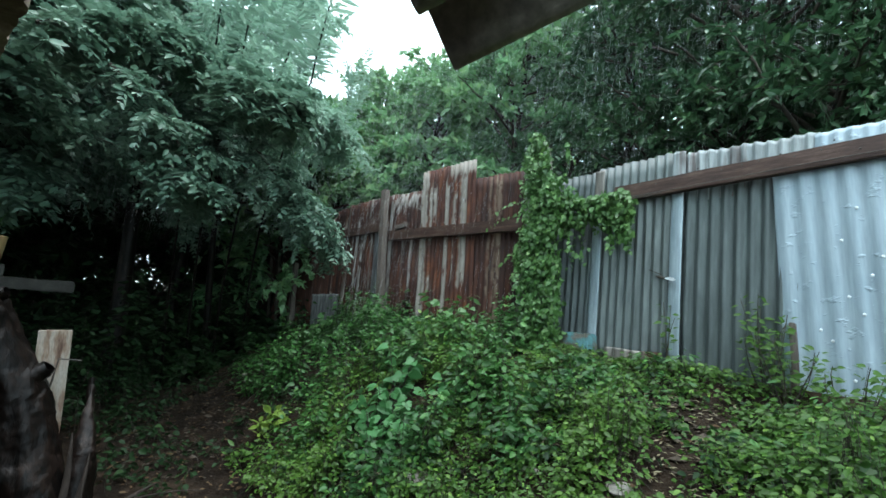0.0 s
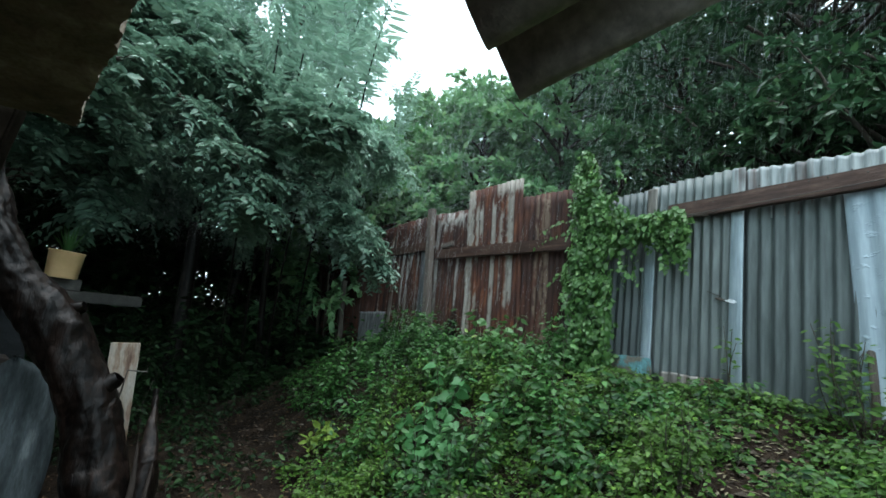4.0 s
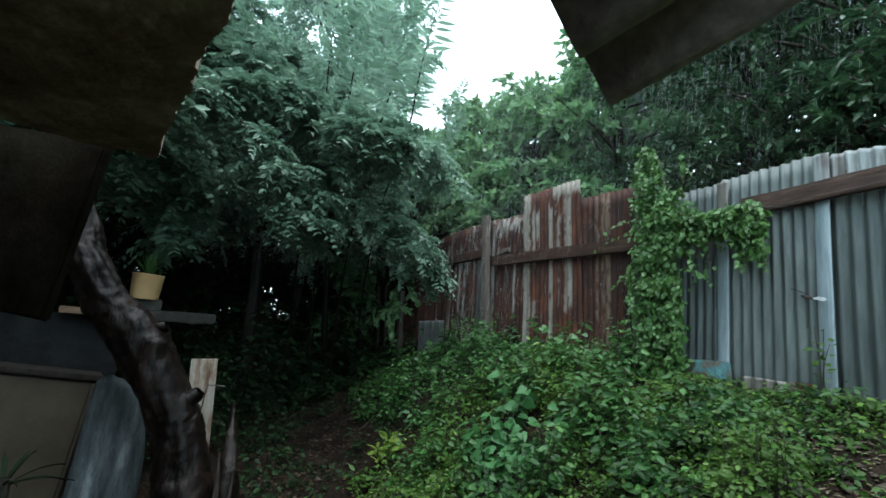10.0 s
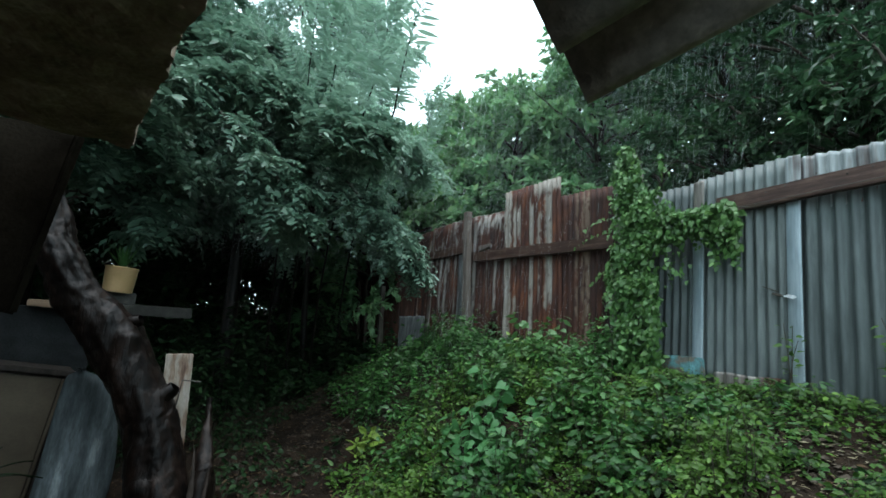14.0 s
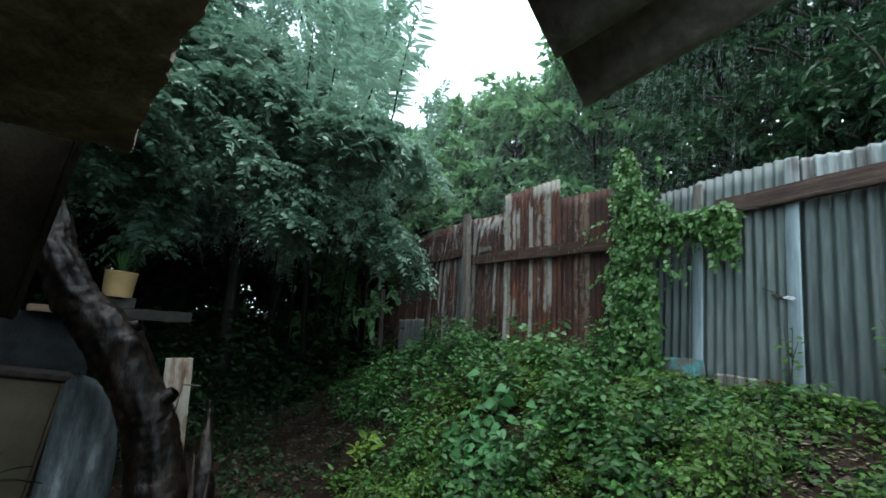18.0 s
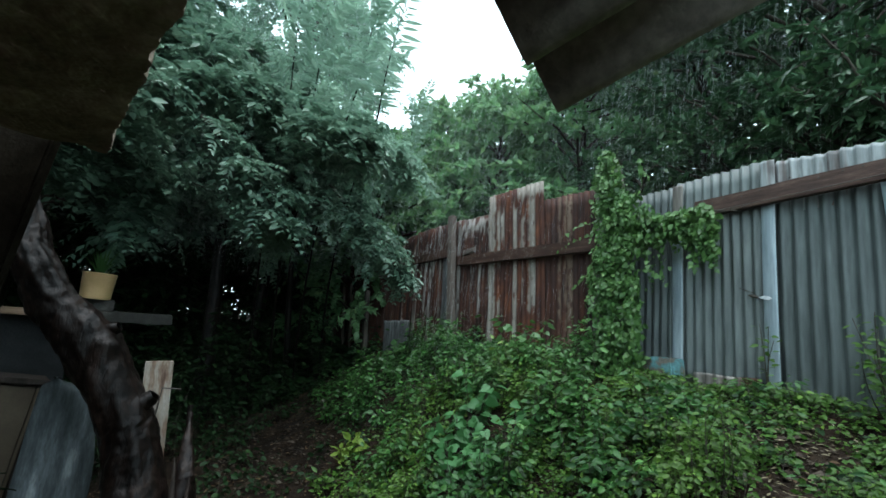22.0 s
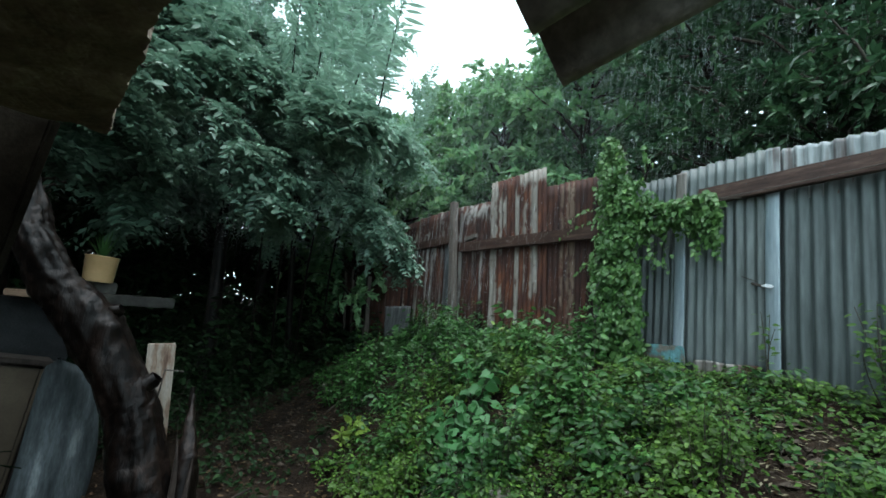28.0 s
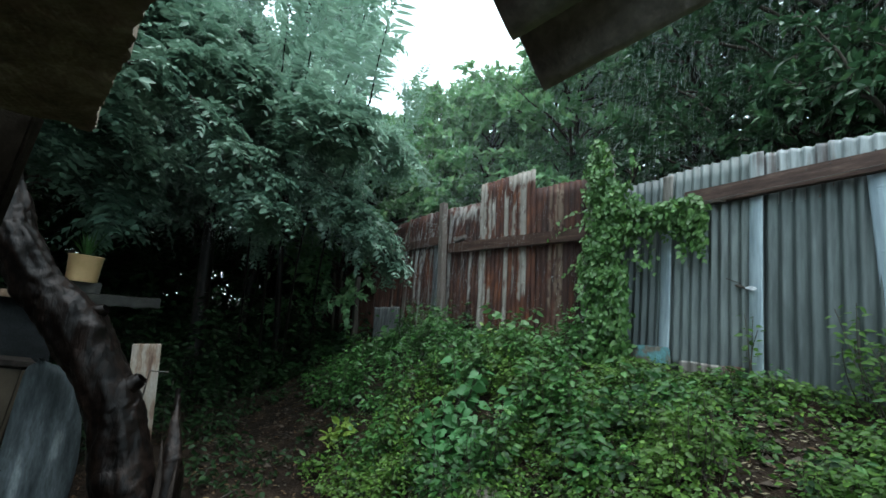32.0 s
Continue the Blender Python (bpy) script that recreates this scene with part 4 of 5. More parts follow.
def rounded_sheet():
    """A bowed metal sheet with a rounded top and a bulging free edge."""
    nz, nx = 22, 10
    z = np.linspace(0, 1, nz + 1)
    right = 0.47 + 0.10 * np.sin(np.pi * np.clip(z * 1.15, 0, 1)) - 0.30 * np.clip((z - 0.86) / 0.14, 0, 1) ** 2.2
    u = np.linspace(0, 1, nx + 1)
    left = 0.03 + 0.09 * z + 0.10 * np.clip((z - 0.93) / 0.07, 0, 1) ** 2
    x = left[None] + u[:, None] * (right - left)[None]
    zz = np.repeat(z[None] * 1.36 - 0.40, nx + 1, 0)
    y = 0.05 * np.sin(np.pi * u)[:, None] * (1 - 0.3 * z)[None] + 0.012 * np.sin(zz * 7 + x * 5)
    f = np.stack([x, -y, zz], -1).reshape(-1, 3)
    b = f + np.array([0, 0.008, 0])
    n, c = len(f), nz + 1
    i, j = np.meshgrid(np.arange(nx), np.arange(nz), indexing="ij")
    q = np.stack([i * c + j, (i + 1) * c + j, (i + 1) * c + j + 1, i * c + j + 1], -1).reshape(-1, 4)
    ids = np.arange(n).reshape(nx + 1, c)
    rim = [np.stack([li[:-1], li[1:], li[1:] + n, li[:-1] + n], -1) for li in (ids[:, 0][::-1], ids[:, -1], ids[0], ids[-1][::-1])]
    return raw_mesh("rounded_sheet", [(np.concatenate([f, b]), np.concatenate([q, q[:, ::-1] + n, *rim]))], M_BLUESHEET)


rounded = part("rounded_sheet", rounded_sheet(), None, None, "", Matrix(((0.60, -0.80, 0, -3.56), (0.80, 0.60, 0, 3.28), (0, 0, 1, 0.0), (0, 0, 0, 1))) @ pose(0, 0, 0, -8, 0, 0))
tagged(rounded, "scratched blue-grey metal sheet with rounded corners leaning upright", "metal sheet")
slat = part("wood_offcut", box_bm(0.07, 0.03, 1.0, 0.004, 6, 0.004, 8), M_BOARD, None, "", pose(-3.10, 3.78, -0.3, 4, 10, 40))
tagged(slat, "pale wooden offcut leaning behind the trunk", "board")

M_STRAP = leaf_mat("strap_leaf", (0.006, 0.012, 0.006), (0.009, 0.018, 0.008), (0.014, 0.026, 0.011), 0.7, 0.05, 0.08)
agave = thing("spiky_plant", pose(-2.52, 2.02, -0.25), "dark strap-leaved plant beside the shed", "plant")
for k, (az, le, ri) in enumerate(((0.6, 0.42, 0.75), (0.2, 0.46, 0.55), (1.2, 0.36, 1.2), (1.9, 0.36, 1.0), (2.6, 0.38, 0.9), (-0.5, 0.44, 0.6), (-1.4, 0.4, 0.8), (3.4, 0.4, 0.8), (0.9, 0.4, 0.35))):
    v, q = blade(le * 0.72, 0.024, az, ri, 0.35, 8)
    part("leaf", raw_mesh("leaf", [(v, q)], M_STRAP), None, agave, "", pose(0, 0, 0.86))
v, q = tube([(0, 0, -0.2), (0.01, 0, 0.4), (0, 0, 0.90)], [0.04, 0.035, 0.03], 8)
part("stem", raw_mesh("stem", [(v, q)], M_TWIG), None, agave)


# ---- trees ----
def fronds(o, d, length, pairs, leaflet, rng, droop=0.35, aspect=0.50, form="ovate"):
    """Pinnate leaves: leaflets in pairs along arching midribs."""
    d = unit(d)
    n = len(o)
    up = np.array([0, 0, 1.0])
    side = unit(np.cross(d, up) + rng.normal(0, 0.15, d.shape))
    nor = np.cross(side, d)
    u = np.linspace(0.18, 1.0, pairs)
    P = o[:, None] + d[:, None] * (length[:, None] * u)[..., None] - up * (droop * length[:, None] * u**2)[..., None]
    T = unit(d[:, None] - up * (2 * droop * u)[None, :, None])
    out_o, out_d, out_n = [], [], []
    for sg in (-1, 1):
        out_o.append(P)
        out_d.append(unit(T * 0.55 + sg * side[:, None] + rng.normal(0, 0.22, P.shape) - up * 0.25))
        out_n.append(np.repeat(nor[:, None], pairs, 1) + rng.normal(0, 0.32, P.shape))
    O, D, N = (np.concatenate(a, 1).reshape(-1, 3) for a in (out_o, out_d, out_n))
    le = leaflet * rng.uniform(0.6, 1.3, len(O)) * np.tile(np.tile(0.65 + 0.5 * np.sin(np.pi * u), 2), n)
    return leaf_cloud(O, D, N, le, le * aspect, form)


GAP_AT, GAP_ALONG, GAP_SIDE = np.array([-4.60, 7.70, 1.80]), unit(np.array([-0.507, 0.861, 0.031])), unit(np.array([0.861, 0.507, 0.0]))


def through_gap(p):
    """False for leaves that stand in the slanting gap of the thicket, through which the sky shows."""
    q = p - GAP_AT
    far = q @ GAP_ALONG
    side, up = (q - far[:, None] * GAP_ALONG) @ GAP_SIDE, (q - far[:, None] * GAP_ALONG)[:, 2]
    side = side + 0.45 * up
    ragged = np.array([noise.noise((a * 5, b * 5, c * 0.5)) for a, b, c in zip(side, up, far)]) if len(p) < 60000 else np.zeros(len(p))
    wide = 1 + np.clip(far, 0, 20) * 0.11
    return ~((far > -2.5) & ((side / (0.17 * wide)) ** 2 + (up / (0.46 * wide)) ** 2 < 1 + 1.4 * ragged) & (np.sin(p[:, 0] * 977 + p[:, 2] * 613) < 0.95))


def grow(name, label, base, tall, spread, boughs, twigs, per_twig, seed, leaf, material, bare=0.25, kind="pinnate", trunk_r=0.12, rise=0.25, droop=0.45, lean=(0, 0), size=0.09, taper=0.6, twig_len=0.6, group="", shape="diamond"):
    """A tree: tapered trunk, limbs that arch out and droop, twigs on them, and leaves on the twigs."""
    rng = np.random.default_rng(seed)
    root = thing(name, pose(*base), label, "tree", group)
    top = np.array([lean[0], lean[1], tall], float)
    trunk = smooth_line(np.array([0, 0, -0.25]), top, np.array([rng.normal(0, 0.15), rng.normal(0, 0.15), 0]), 12)
    limbs, fo, fd = [], [], []
    flat = np.array([1, 1, 1.0 if kind == "broad" else 0.6])
    for k in range(boughs):
        f = bare + (1 - bare) * (k + rng.uniform(0, 1)) / boughs
        st = np.array([np.interp(f, np.linspace(0, 1, 12), trunk[:, c]) for c in range(3)])
        az = k * 2.39996 + rng.normal(0, 0.25)
        reach = spread * (1 - taper * max(0, (f - 0.45) / 0.55)) * rng.uniform(0.65, 1.1)
        hd = np.array([math.cos(az), math.sin(az), 0])
        u = np.linspace(0, 1, 8)[:, None]
        ri, dr = rise * rng.uniform(0.6, 1.5), droop * rng.uniform(0.6, 1.3)
        line = st + hd * reach * u + np.array([0, 0, 1.0]) * reach * (ri * u * 2 - dr * u * u) + rng.normal(0, 0.03, (8, 3)) * u
        limbs.append(tube(line, np.linspace(0.035, 0.006, 8) * (0.5 + reach / 3), 5))
        uu = rng.uniform(0.28 if kind == "broad" else 0.5, 1.0, twigs) ** 0.8
        ts = np.stack([np.interp(uu, u[:, 0], line[:, c]) for c in range(3)], -1)
        td = unit(hd + rng.normal(0, 0.65, (twigs, 3)) + np.array([0, 0, 0.05]))
        tl = twig_len * rng.uniform(0.5, 1.15, twigs)
        for a, b, c in zip(ts, td, tl):
            w = np.linspace(0, 1, 4)[:, None]
            tw = a + b * c * w - np.array([0, 0, 0.25]) * c * w * w
            limbs.append(tube(tw, np.linspace(0.007, 0.002, 4), 3))
            q = rng.uniform(0.1, 1.0, per_twig)
            fo.append(a + b * (c * q)[:, None] - np.array([0, 0, 0.25]) * (c * q * q)[:, None])
            fd.append(unit((b + rng.normal(0, 0.7, (per_twig, 3))) * flat + np.array([0, 0, 0.10])))
    part("trunk", raw_mesh("trunk", [tube(trunk, np.linspace(trunk_r, trunk_r * 0.25, 12), 10)], M_BARK), None, root)
    part("branchwork", raw_mesh("branchwork", limbs, M_TWIG), None, root)
    O, D = np.concatenate(fo), np.concatenate(fd)
    clear = through_gap(O + np.array(base))
    O, D = O[clear], D[clear]
    if kind == "pinnate":
        pieces = fronds(O, D, leaf * rng.uniform(0.7, 1.25, len(O)), 8, size, rng, form="diamond" if base[1] > 9 or base[0] < -7 else "ovate")
    else:
        N = np.array([0, 0, 1.0]) + rng.normal(0, 0.45, O.shape)
        le = leaf * rng.uniform(0.6, 1.3, len(O))
        D = unit(D - np.array([0, 0, 0.35]))
        pieces = leaf_cloud(O, D, N, le, le * 0.5, shape)
    part("crown", raw_mesh("crown", [pieces], material), None, root)
    return root


def on_ground(x, y, dz=0.0):
    return (x, y, float(height(x, y)) + dz)


bower = grow("feathery_tree", "tree with drooping feathery blue-green leaves", on_ground(-4.6, 7.2), 5.9, 2.7, 28, 14, 8, 1, 0.46, M_PINNATE, 0.66, trunk_r=0.15, size=0.120, rise=0.34, droop=0.46, lean=(-0.5, -0.2), taper=0.72)


def leafy_limb(tree, line, twigs, per_twig, seed, leaf, size, material, reach=0.32, label=""):
    """A long limb whose feathery leaves stand off to both sides and hang."""
    rng = np.random.default_rng(seed)
    pts = np.array(line, float)
    home = np.array(tree.matrix_basis.translation)
    u = np.linspace(0, len(pts) - 1, 12)
    axis = np.stack([np.interp(u, range(len(pts)), pts[:, c]) for c in range(3)], -1)
    pieces, O, D = [tube(axis, np.linspace(0.022, 0.006, 12), 5)], [], []
    for k in range(twigs):
        f = rng.uniform(0, 11)
        st = np.array([np.interp(f, range(12), axis[:, c]) for c in range(3)])
        al = unit(axis[min(int(f) + 1, 11)] - axis[int(f)] + 1e-6)
        td = unit(np.cross(al, [0, 0, 1.0]) * rng.choice([-1, 1]) + al * 0.6 + rng.normal(0, 0.35, 3) + np.array([0, 0, 0.12]))
        tl = reach * rng.uniform(0.4, 1.2)
        w = np.linspace(0, 1, 4)[:, None]
        pieces.append(tube(st + td * tl * w - np.array([0, 0, 0.3]) * tl * w * w, np.linspace(0.006, 0.002, 4), 3))
        q = rng.uniform(0.1, 1.0, per_twig)[:, None]
        O.append(st + td * tl * q - np.array([0, 0, 0.3]) * tl * q * q)
        D.append(unit((td + rng.normal(0, 0.5, (per_twig, 3))) * np.array([1, 1, 0.5])))
    O, D = np.concatenate(O), np.concatenate(D)
    part("limb", raw_mesh("limb", [(v - home, f) for v, f in pieces], M_TWIG), None, tree)
    v, f = fronds(O, D, leaf * rng.uniform(0.7, 1.2, len(O)), 6, size, rng, 0.45, 0.52)
    part("leaf_spray", raw_mesh("leaf_spray", [(v - home, f)], material), None, tree, label)["kind"] = "stuff"


leafy_limb(bower, ((-3.83, 3.96, 3.75), (-3.57, 4.32, 4.03), (-3.19, 4.78, 4.17), (-2.83, 5.36, 4.20)), 64, 7, 301, 0.34, 0.105, M_PINNATE)
leafy_limb(bower, ((-3.31, 4.22, 3.57), (-3.04, 4.41, 3.27), (-2.79, 4.65, 3.04), (-2.60, 4.86, 2.68)), 36, 6, 302, 0.30, 0.095, M_PINNATE)
leafy_limb(bower, ((-3.18, 4.72, 2.82), (-2.86, 4.84, 2.66), (-2.58, 4.99, 2.64)), 24, 5, 303, 0.28, 0.090, M_PINNATE)
leafy_limb(bower, ((-5.84, 4.85, 3.05), (-5.54, 5.07, 3.38), (-5.16, 5.43, 3.40)), 30, 5, 304, 0.32, 0.095, M_PINNATE)
leafy_limb(bower, ((-5.6, 4.6, 3.0), (-5.3, 5.0, 3.3), (-4.9, 5.4, 3.4), (-4.3, 5.9, 3.3)), 44, 6, 308, 0.36, 0.105, M_PINNATE, 0.45)
leafy_limb(bower, ((-2.56, 4.93, 3.59), (-2.21, 4.90, 3.76), (-1.91, 5.05, 3.69)), 38, 7, 305, 0.34, 0.105, M_PINNATE, 0.36)
droopy = grow("feathery_tree", "young feathery tree drooping over the rusty fence", on_ground(-3.7, 8.3), 4.9, 1.5, 32, 10, 7, 4, 0.42, M_HAZELEAF, 0.53, trunk_r=0.07, size=0.120, rise=0.4, droop=0.55, lean=(-0.2, -0.5), taper=0.75)
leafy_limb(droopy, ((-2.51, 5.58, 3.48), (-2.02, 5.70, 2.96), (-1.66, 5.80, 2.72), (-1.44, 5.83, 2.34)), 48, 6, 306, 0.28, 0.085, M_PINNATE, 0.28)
leafy_limb(droopy, ((-2.64, 6.52, 4.45), (-2.11, 6.93, 4.45), (-1.56, 7.59, 4.23)), 46, 7, 307, 0.36, 0.105, M_HAZELEAF, 0.45)
grow("feathery_tree", "tall feathery tree against the pale sky", on_ground(-5.4, 9.9), 9.6, 2.3, 50, 9, 6, 2, 0.50, M_HAZELEAF, 0.36, trunk_r=0.13, size=0.130, rise=0.6, droop=0.4, lean=(0.5, -0.3), taper=0.55)
grow("feathery_tree", "feathery tree in deep shade beside the shed", on_ground(-7.4, 6.2), 7.8, 3.0, 52, 15, 9, 3, 0.50, M_PINNATE, 0.40, trunk_r=0.14, size=0.145)
# dense trees behind the grey fence
for k, (x, y, h, sp) in enumerate(((5.6, 2.0, 8.5, 2.4), (5.0, 4.2, 8.5, 2.4), (3.9, 5.9, 7.8, 2.2), (6.6, 5.6, 10.0, 2.8), (2.7, 7.5, 6.6, 2.1), (4.6, 8.0, 9.0, 2.6), (7.5, 3.2, 10.0, 2.8), (6.8, 0.2, 9.5, 2.8))):
    grow("broadleaf_tree", "dense dark green broadleaf tree behind the fence", on_ground(x, y), h, sp, 76, 12, 32, 20 + k, 0.106, M_BROAD, 0.04, "broad", 0.10, 0.35, 0.4, group="trees behind the fence", shape="ovate" if k < 3 else "diamond")
for k, (x, y, h, sp) in enumerate(((8.6, 6.8, 11.0, 3.0), (6.2, 9.8, 11.0, 3.0), (4.2, 10.4, 9.5, 2.6), (9.5, 2.6, 11.0, 3.0))):
    grow("broadleaf_tree", "tall dark broadleaf tree further behind the fence", on_ground(x, y), h, sp, 64, 11, 17, 160 + k, 0.165, M_BROAD, 0.04, "broad", 0.12, 0.35, 0.4, group="trees behind the fence")
for k, (s_, d_) in enumerate(((-0.9, -1.75), (0.2, -1.7), (1.3, -1.8), (2.3, -1.75), (3.3, -1.8))):
    grow("thicket_bush", "dark thicket pressing against the back of the fence", on_ground(NX * (3.444 - d_) + SX * s_, NY * (3.444 - d_) + SY * s_), 2.7, 1.1, 44, 10, 22, 90 + k, 0.095, M_BROAD, 0.05, "broad", 0.04, 0.5, 0.4, group="bushes behind the fence", taper=0.3, twig_len=0.4, shape="ovate")
for k, (x, y, h) in enumerate(((1.75, 6.7, 2.2), (0.85, 7.5, 2.3), (-0.1, 8.3, 2.2), (-1.0, 9.1, 2.4))):
    grow("thicket_bush", "dark thicket close behind the rusty fence", on_ground(x, y), h, 1.0, 42, 10, 18, 140 + k, 0.105, M_BROAD, 0.05, "broad", 0.04, 0.5, 0.4, group="bushes behind the fence", taper=0.3, twig_len=0.4, shape="ovate")
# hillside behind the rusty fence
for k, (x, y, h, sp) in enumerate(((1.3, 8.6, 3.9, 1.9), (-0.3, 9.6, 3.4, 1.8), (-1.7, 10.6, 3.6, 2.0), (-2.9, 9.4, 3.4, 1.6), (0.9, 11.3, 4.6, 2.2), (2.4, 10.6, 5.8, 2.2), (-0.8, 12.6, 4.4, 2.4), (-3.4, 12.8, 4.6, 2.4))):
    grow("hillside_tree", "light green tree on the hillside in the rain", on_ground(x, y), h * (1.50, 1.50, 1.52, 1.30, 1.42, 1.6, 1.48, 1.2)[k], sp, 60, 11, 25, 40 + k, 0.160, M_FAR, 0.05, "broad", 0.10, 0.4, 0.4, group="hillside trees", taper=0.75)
# trees at the back; their leaf colour carries the canopy's shade
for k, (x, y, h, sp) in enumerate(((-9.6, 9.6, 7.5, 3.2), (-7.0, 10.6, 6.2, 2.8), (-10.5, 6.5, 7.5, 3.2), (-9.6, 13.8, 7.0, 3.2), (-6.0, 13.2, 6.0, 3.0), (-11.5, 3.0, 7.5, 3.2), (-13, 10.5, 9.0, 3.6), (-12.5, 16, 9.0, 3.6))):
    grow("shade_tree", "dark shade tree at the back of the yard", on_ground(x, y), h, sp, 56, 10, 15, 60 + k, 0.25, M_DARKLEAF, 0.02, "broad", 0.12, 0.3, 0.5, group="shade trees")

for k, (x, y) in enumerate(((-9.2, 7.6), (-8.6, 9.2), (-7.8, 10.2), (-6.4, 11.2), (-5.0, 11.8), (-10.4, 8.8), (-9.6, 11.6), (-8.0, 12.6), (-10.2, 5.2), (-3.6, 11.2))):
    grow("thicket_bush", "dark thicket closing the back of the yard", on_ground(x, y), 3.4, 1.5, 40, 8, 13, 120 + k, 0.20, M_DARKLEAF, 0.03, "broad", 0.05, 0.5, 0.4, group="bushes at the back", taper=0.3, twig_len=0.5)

# ---- undergrowth ----
def weeds(name, label, x, y, tall, leaves, leaf, material, rng, shape="ovate", spread=0.12, aspect=0.62):
    """Low plants standing at the given places: a few stems each, leaves in whorls up them."""
    stems, O, D, N, L = [], [], [], [], []
    for px, py in zip(x, y):
        z = float(height(px, py))
        dd, ss = from_fence(px, py)
        h = tall * rng.uniform(0.45, 1.25) * (0.28 if ss < 3.1 and dd < 0.9 else 0.30 if ss > 6.1 and dd < 1.2 else 1.0) * (0.75 if 3.1 < ss < 6.5 and dd < 0.7 else 1.0)
        h *= 0.4 + 1.15 * min(max(0.5 + 1.7 * noise.noise((px * 2.3, py * 2.3, 9)), 0), 1)
        tip = np.array([px + rng.normal(0, spread), py + rng.normal(0, spread), z + h])
        line = smooth_line(np.array([px, py, z - 0.02]), tip, rng.normal(0, 0.03, 3), 4)
        stems.append(tube(line, [0.003, 0.0025, 0.002, 0.001], 3))
        n = max(int(leaves * rng.uniform(0.6, 1.4)), 3)
        u = rng.uniform(0.2, 1.0, n)
        az = rng.uniform(0, 2 * np.pi, n)
        p = np.stack([np.interp(u, np.linspace(0, 1, 4), line[:, c]) for c in range(3)], -1)
        out = np.stack([np.cos(az), np.sin(az), rng.uniform(-0.15, 0.5, n)], -1)
        reach = rng.uniform(0.02, 0.09, n) * (1.2 - 0.6 * u)
        O.append(p + out * reach[:, None])
        D.append(out - np.array([0, 0, 0.45]))
        N.append(np.array([-0.55 * NX, -0.55 * NY, 0.9]) + rng.normal(0, 0.45, (n, 3)))
        L.append(leaf * rng.uniform(0.5, 1.25, n))
    O, D, N, L = (np.concatenate(a) for a in (O, D, N, L))
    ob = thing(name, pose(0, 0, 0), label, "plants", kind="stuff")
    part("leaves", raw_mesh(name, [leaf_cloud(O, D, N, L, L * aspect, shape)], material), None, ob)
    part("stems", raw_mesh("stems", stems, M_TWIG), None, ob)
    return ob


def scatter(rng, n, d0, d1, s0, s1, keep):
    d, s = rng.uniform(d0, d1, n), rng.uniform(s0, s1, n)
    x, y = NX * (3.444 - d) + SX * s, NY * (3.444 - d) + SY * s
    k = np.array([keep(a, b, c, e) for a, b, c, e in zip(d, s, x, y)], bool)
    return x[k], y[k]


wr = np.random.default_rng(77)


def patchy(d, s, x, y):
    """Bare earth along the path on the left of the bank, lush in the middle."""
    bare = s > 3.8 and d > 2.9 - 0.22 * s and wr.uniform() > 0.12
    worn = noise.noise((x * 1.3, y * 1.3, 4)) < -0.18 and wr.uniform() > 0.35
    hollow = math.hypot(x - 0.08, y - 3.80) < 0.24 or math.hypot(x - 1.28, y - 3.03) < 0.20 or math.hypot(x - 1.30, y - 2.60) < 0.16 or math.hypot(x - 0.95, y - 3.42) < 0.12 or math.hypot(x - 0.14, y - 3.30) < 0.16
    thin = s > 3.5 and d > 1.15 and wr.uniform() > 0.7
    return not (bare or worn or hollow or thin)


def clumps(rng, n, per, d0, d1, s0, s1, wide):
    """Places bunched round clump centres, so that the growth stands in mounds."""
    cx, cy = scatter(rng, n, d0, d1, s0, s1, patchy)
    r = wide * rng.uniform(0.4, 1.2, len(cx))
    x = (cx[:, None] + r[:, None] * rng.normal(0, 0.6, (len(cx), per))).ravel()
    y = (cy[:, None] + r[:, None] * rng.normal(0, 0.6, (len(cx), per))).ravel()
    d, s = from_fence(x, y)
    ok = (np.hypot(x - 0.08, y - 3.80) > 0.22) & (np.hypot(x + 0.26, y - 3.80) > 0.34) & (np.hypot(x - 1.28, y - 3.03) > 0.18) & (np.hypot(x - 1.30, y - 2.60) > 0.15) & (d > 0.05) & ~((s > 3.5) & (d > 1.15) & (rng.uniform(0, 1, len(x)) > 0.65)) & ~((s < 3.1) & (d < 0.45))
    return x[ok], y[ok]


weeds("weed_patch", "lush green broad-leaved weeds in mounds on the bank", *clumps(wr, 120, 17, 0.1, 2.0, 1.9, 7.6, 0.17), 0.42, 24, 0.058, M_WEED, wr, "ovate", 0.07)
# the dark leaf colour stands for shade between the mounds
weeds("weed_patch", "low dark small-leaved weeds on the bank", *scatter(wr, 1000, 0.04, 2.7, -0.3, 9.5, patchy), 0.14, 12, 0.048, M_DARKLEAF, wr, "ovate", 0.1, 0.55)
weeds("weed_patch", "light green weeds with heart-shaped leaves on the bank", *clumps(wr, 18, 8, 0.1, 1.4, 2.8, 6.6, 0.14), 0.44, 10, 0.080, M_VINE, wr, "heart", 0.07, 0.85)
weeds("creeper_patch", "yellow-green creeper in mounds on the earth", *clumps(wr, 140, 24, 0.4, 2.2, -0.3, 4.2, 0.16), 0.24, 22, 0.037, M_CREEP, wr, "ovate", 0.06)
weeds("creeper_patch", "low yellow-green creeper on the earth", *scatter(wr, 2600, 0.12, 2.3, -0.4, 4.6, patchy), 0.10, 14, 0.036, M_CREEP, wr, "diamond", 0.08)
weeds("creeper_patch", "low creeper along the fence foot", *scatter(wr, 1300, 0.06, 0.95, -0.3, 3.2, patchy), 0.20, 13, 0.038, M_CREEP, wr, "ovate", 0.06)
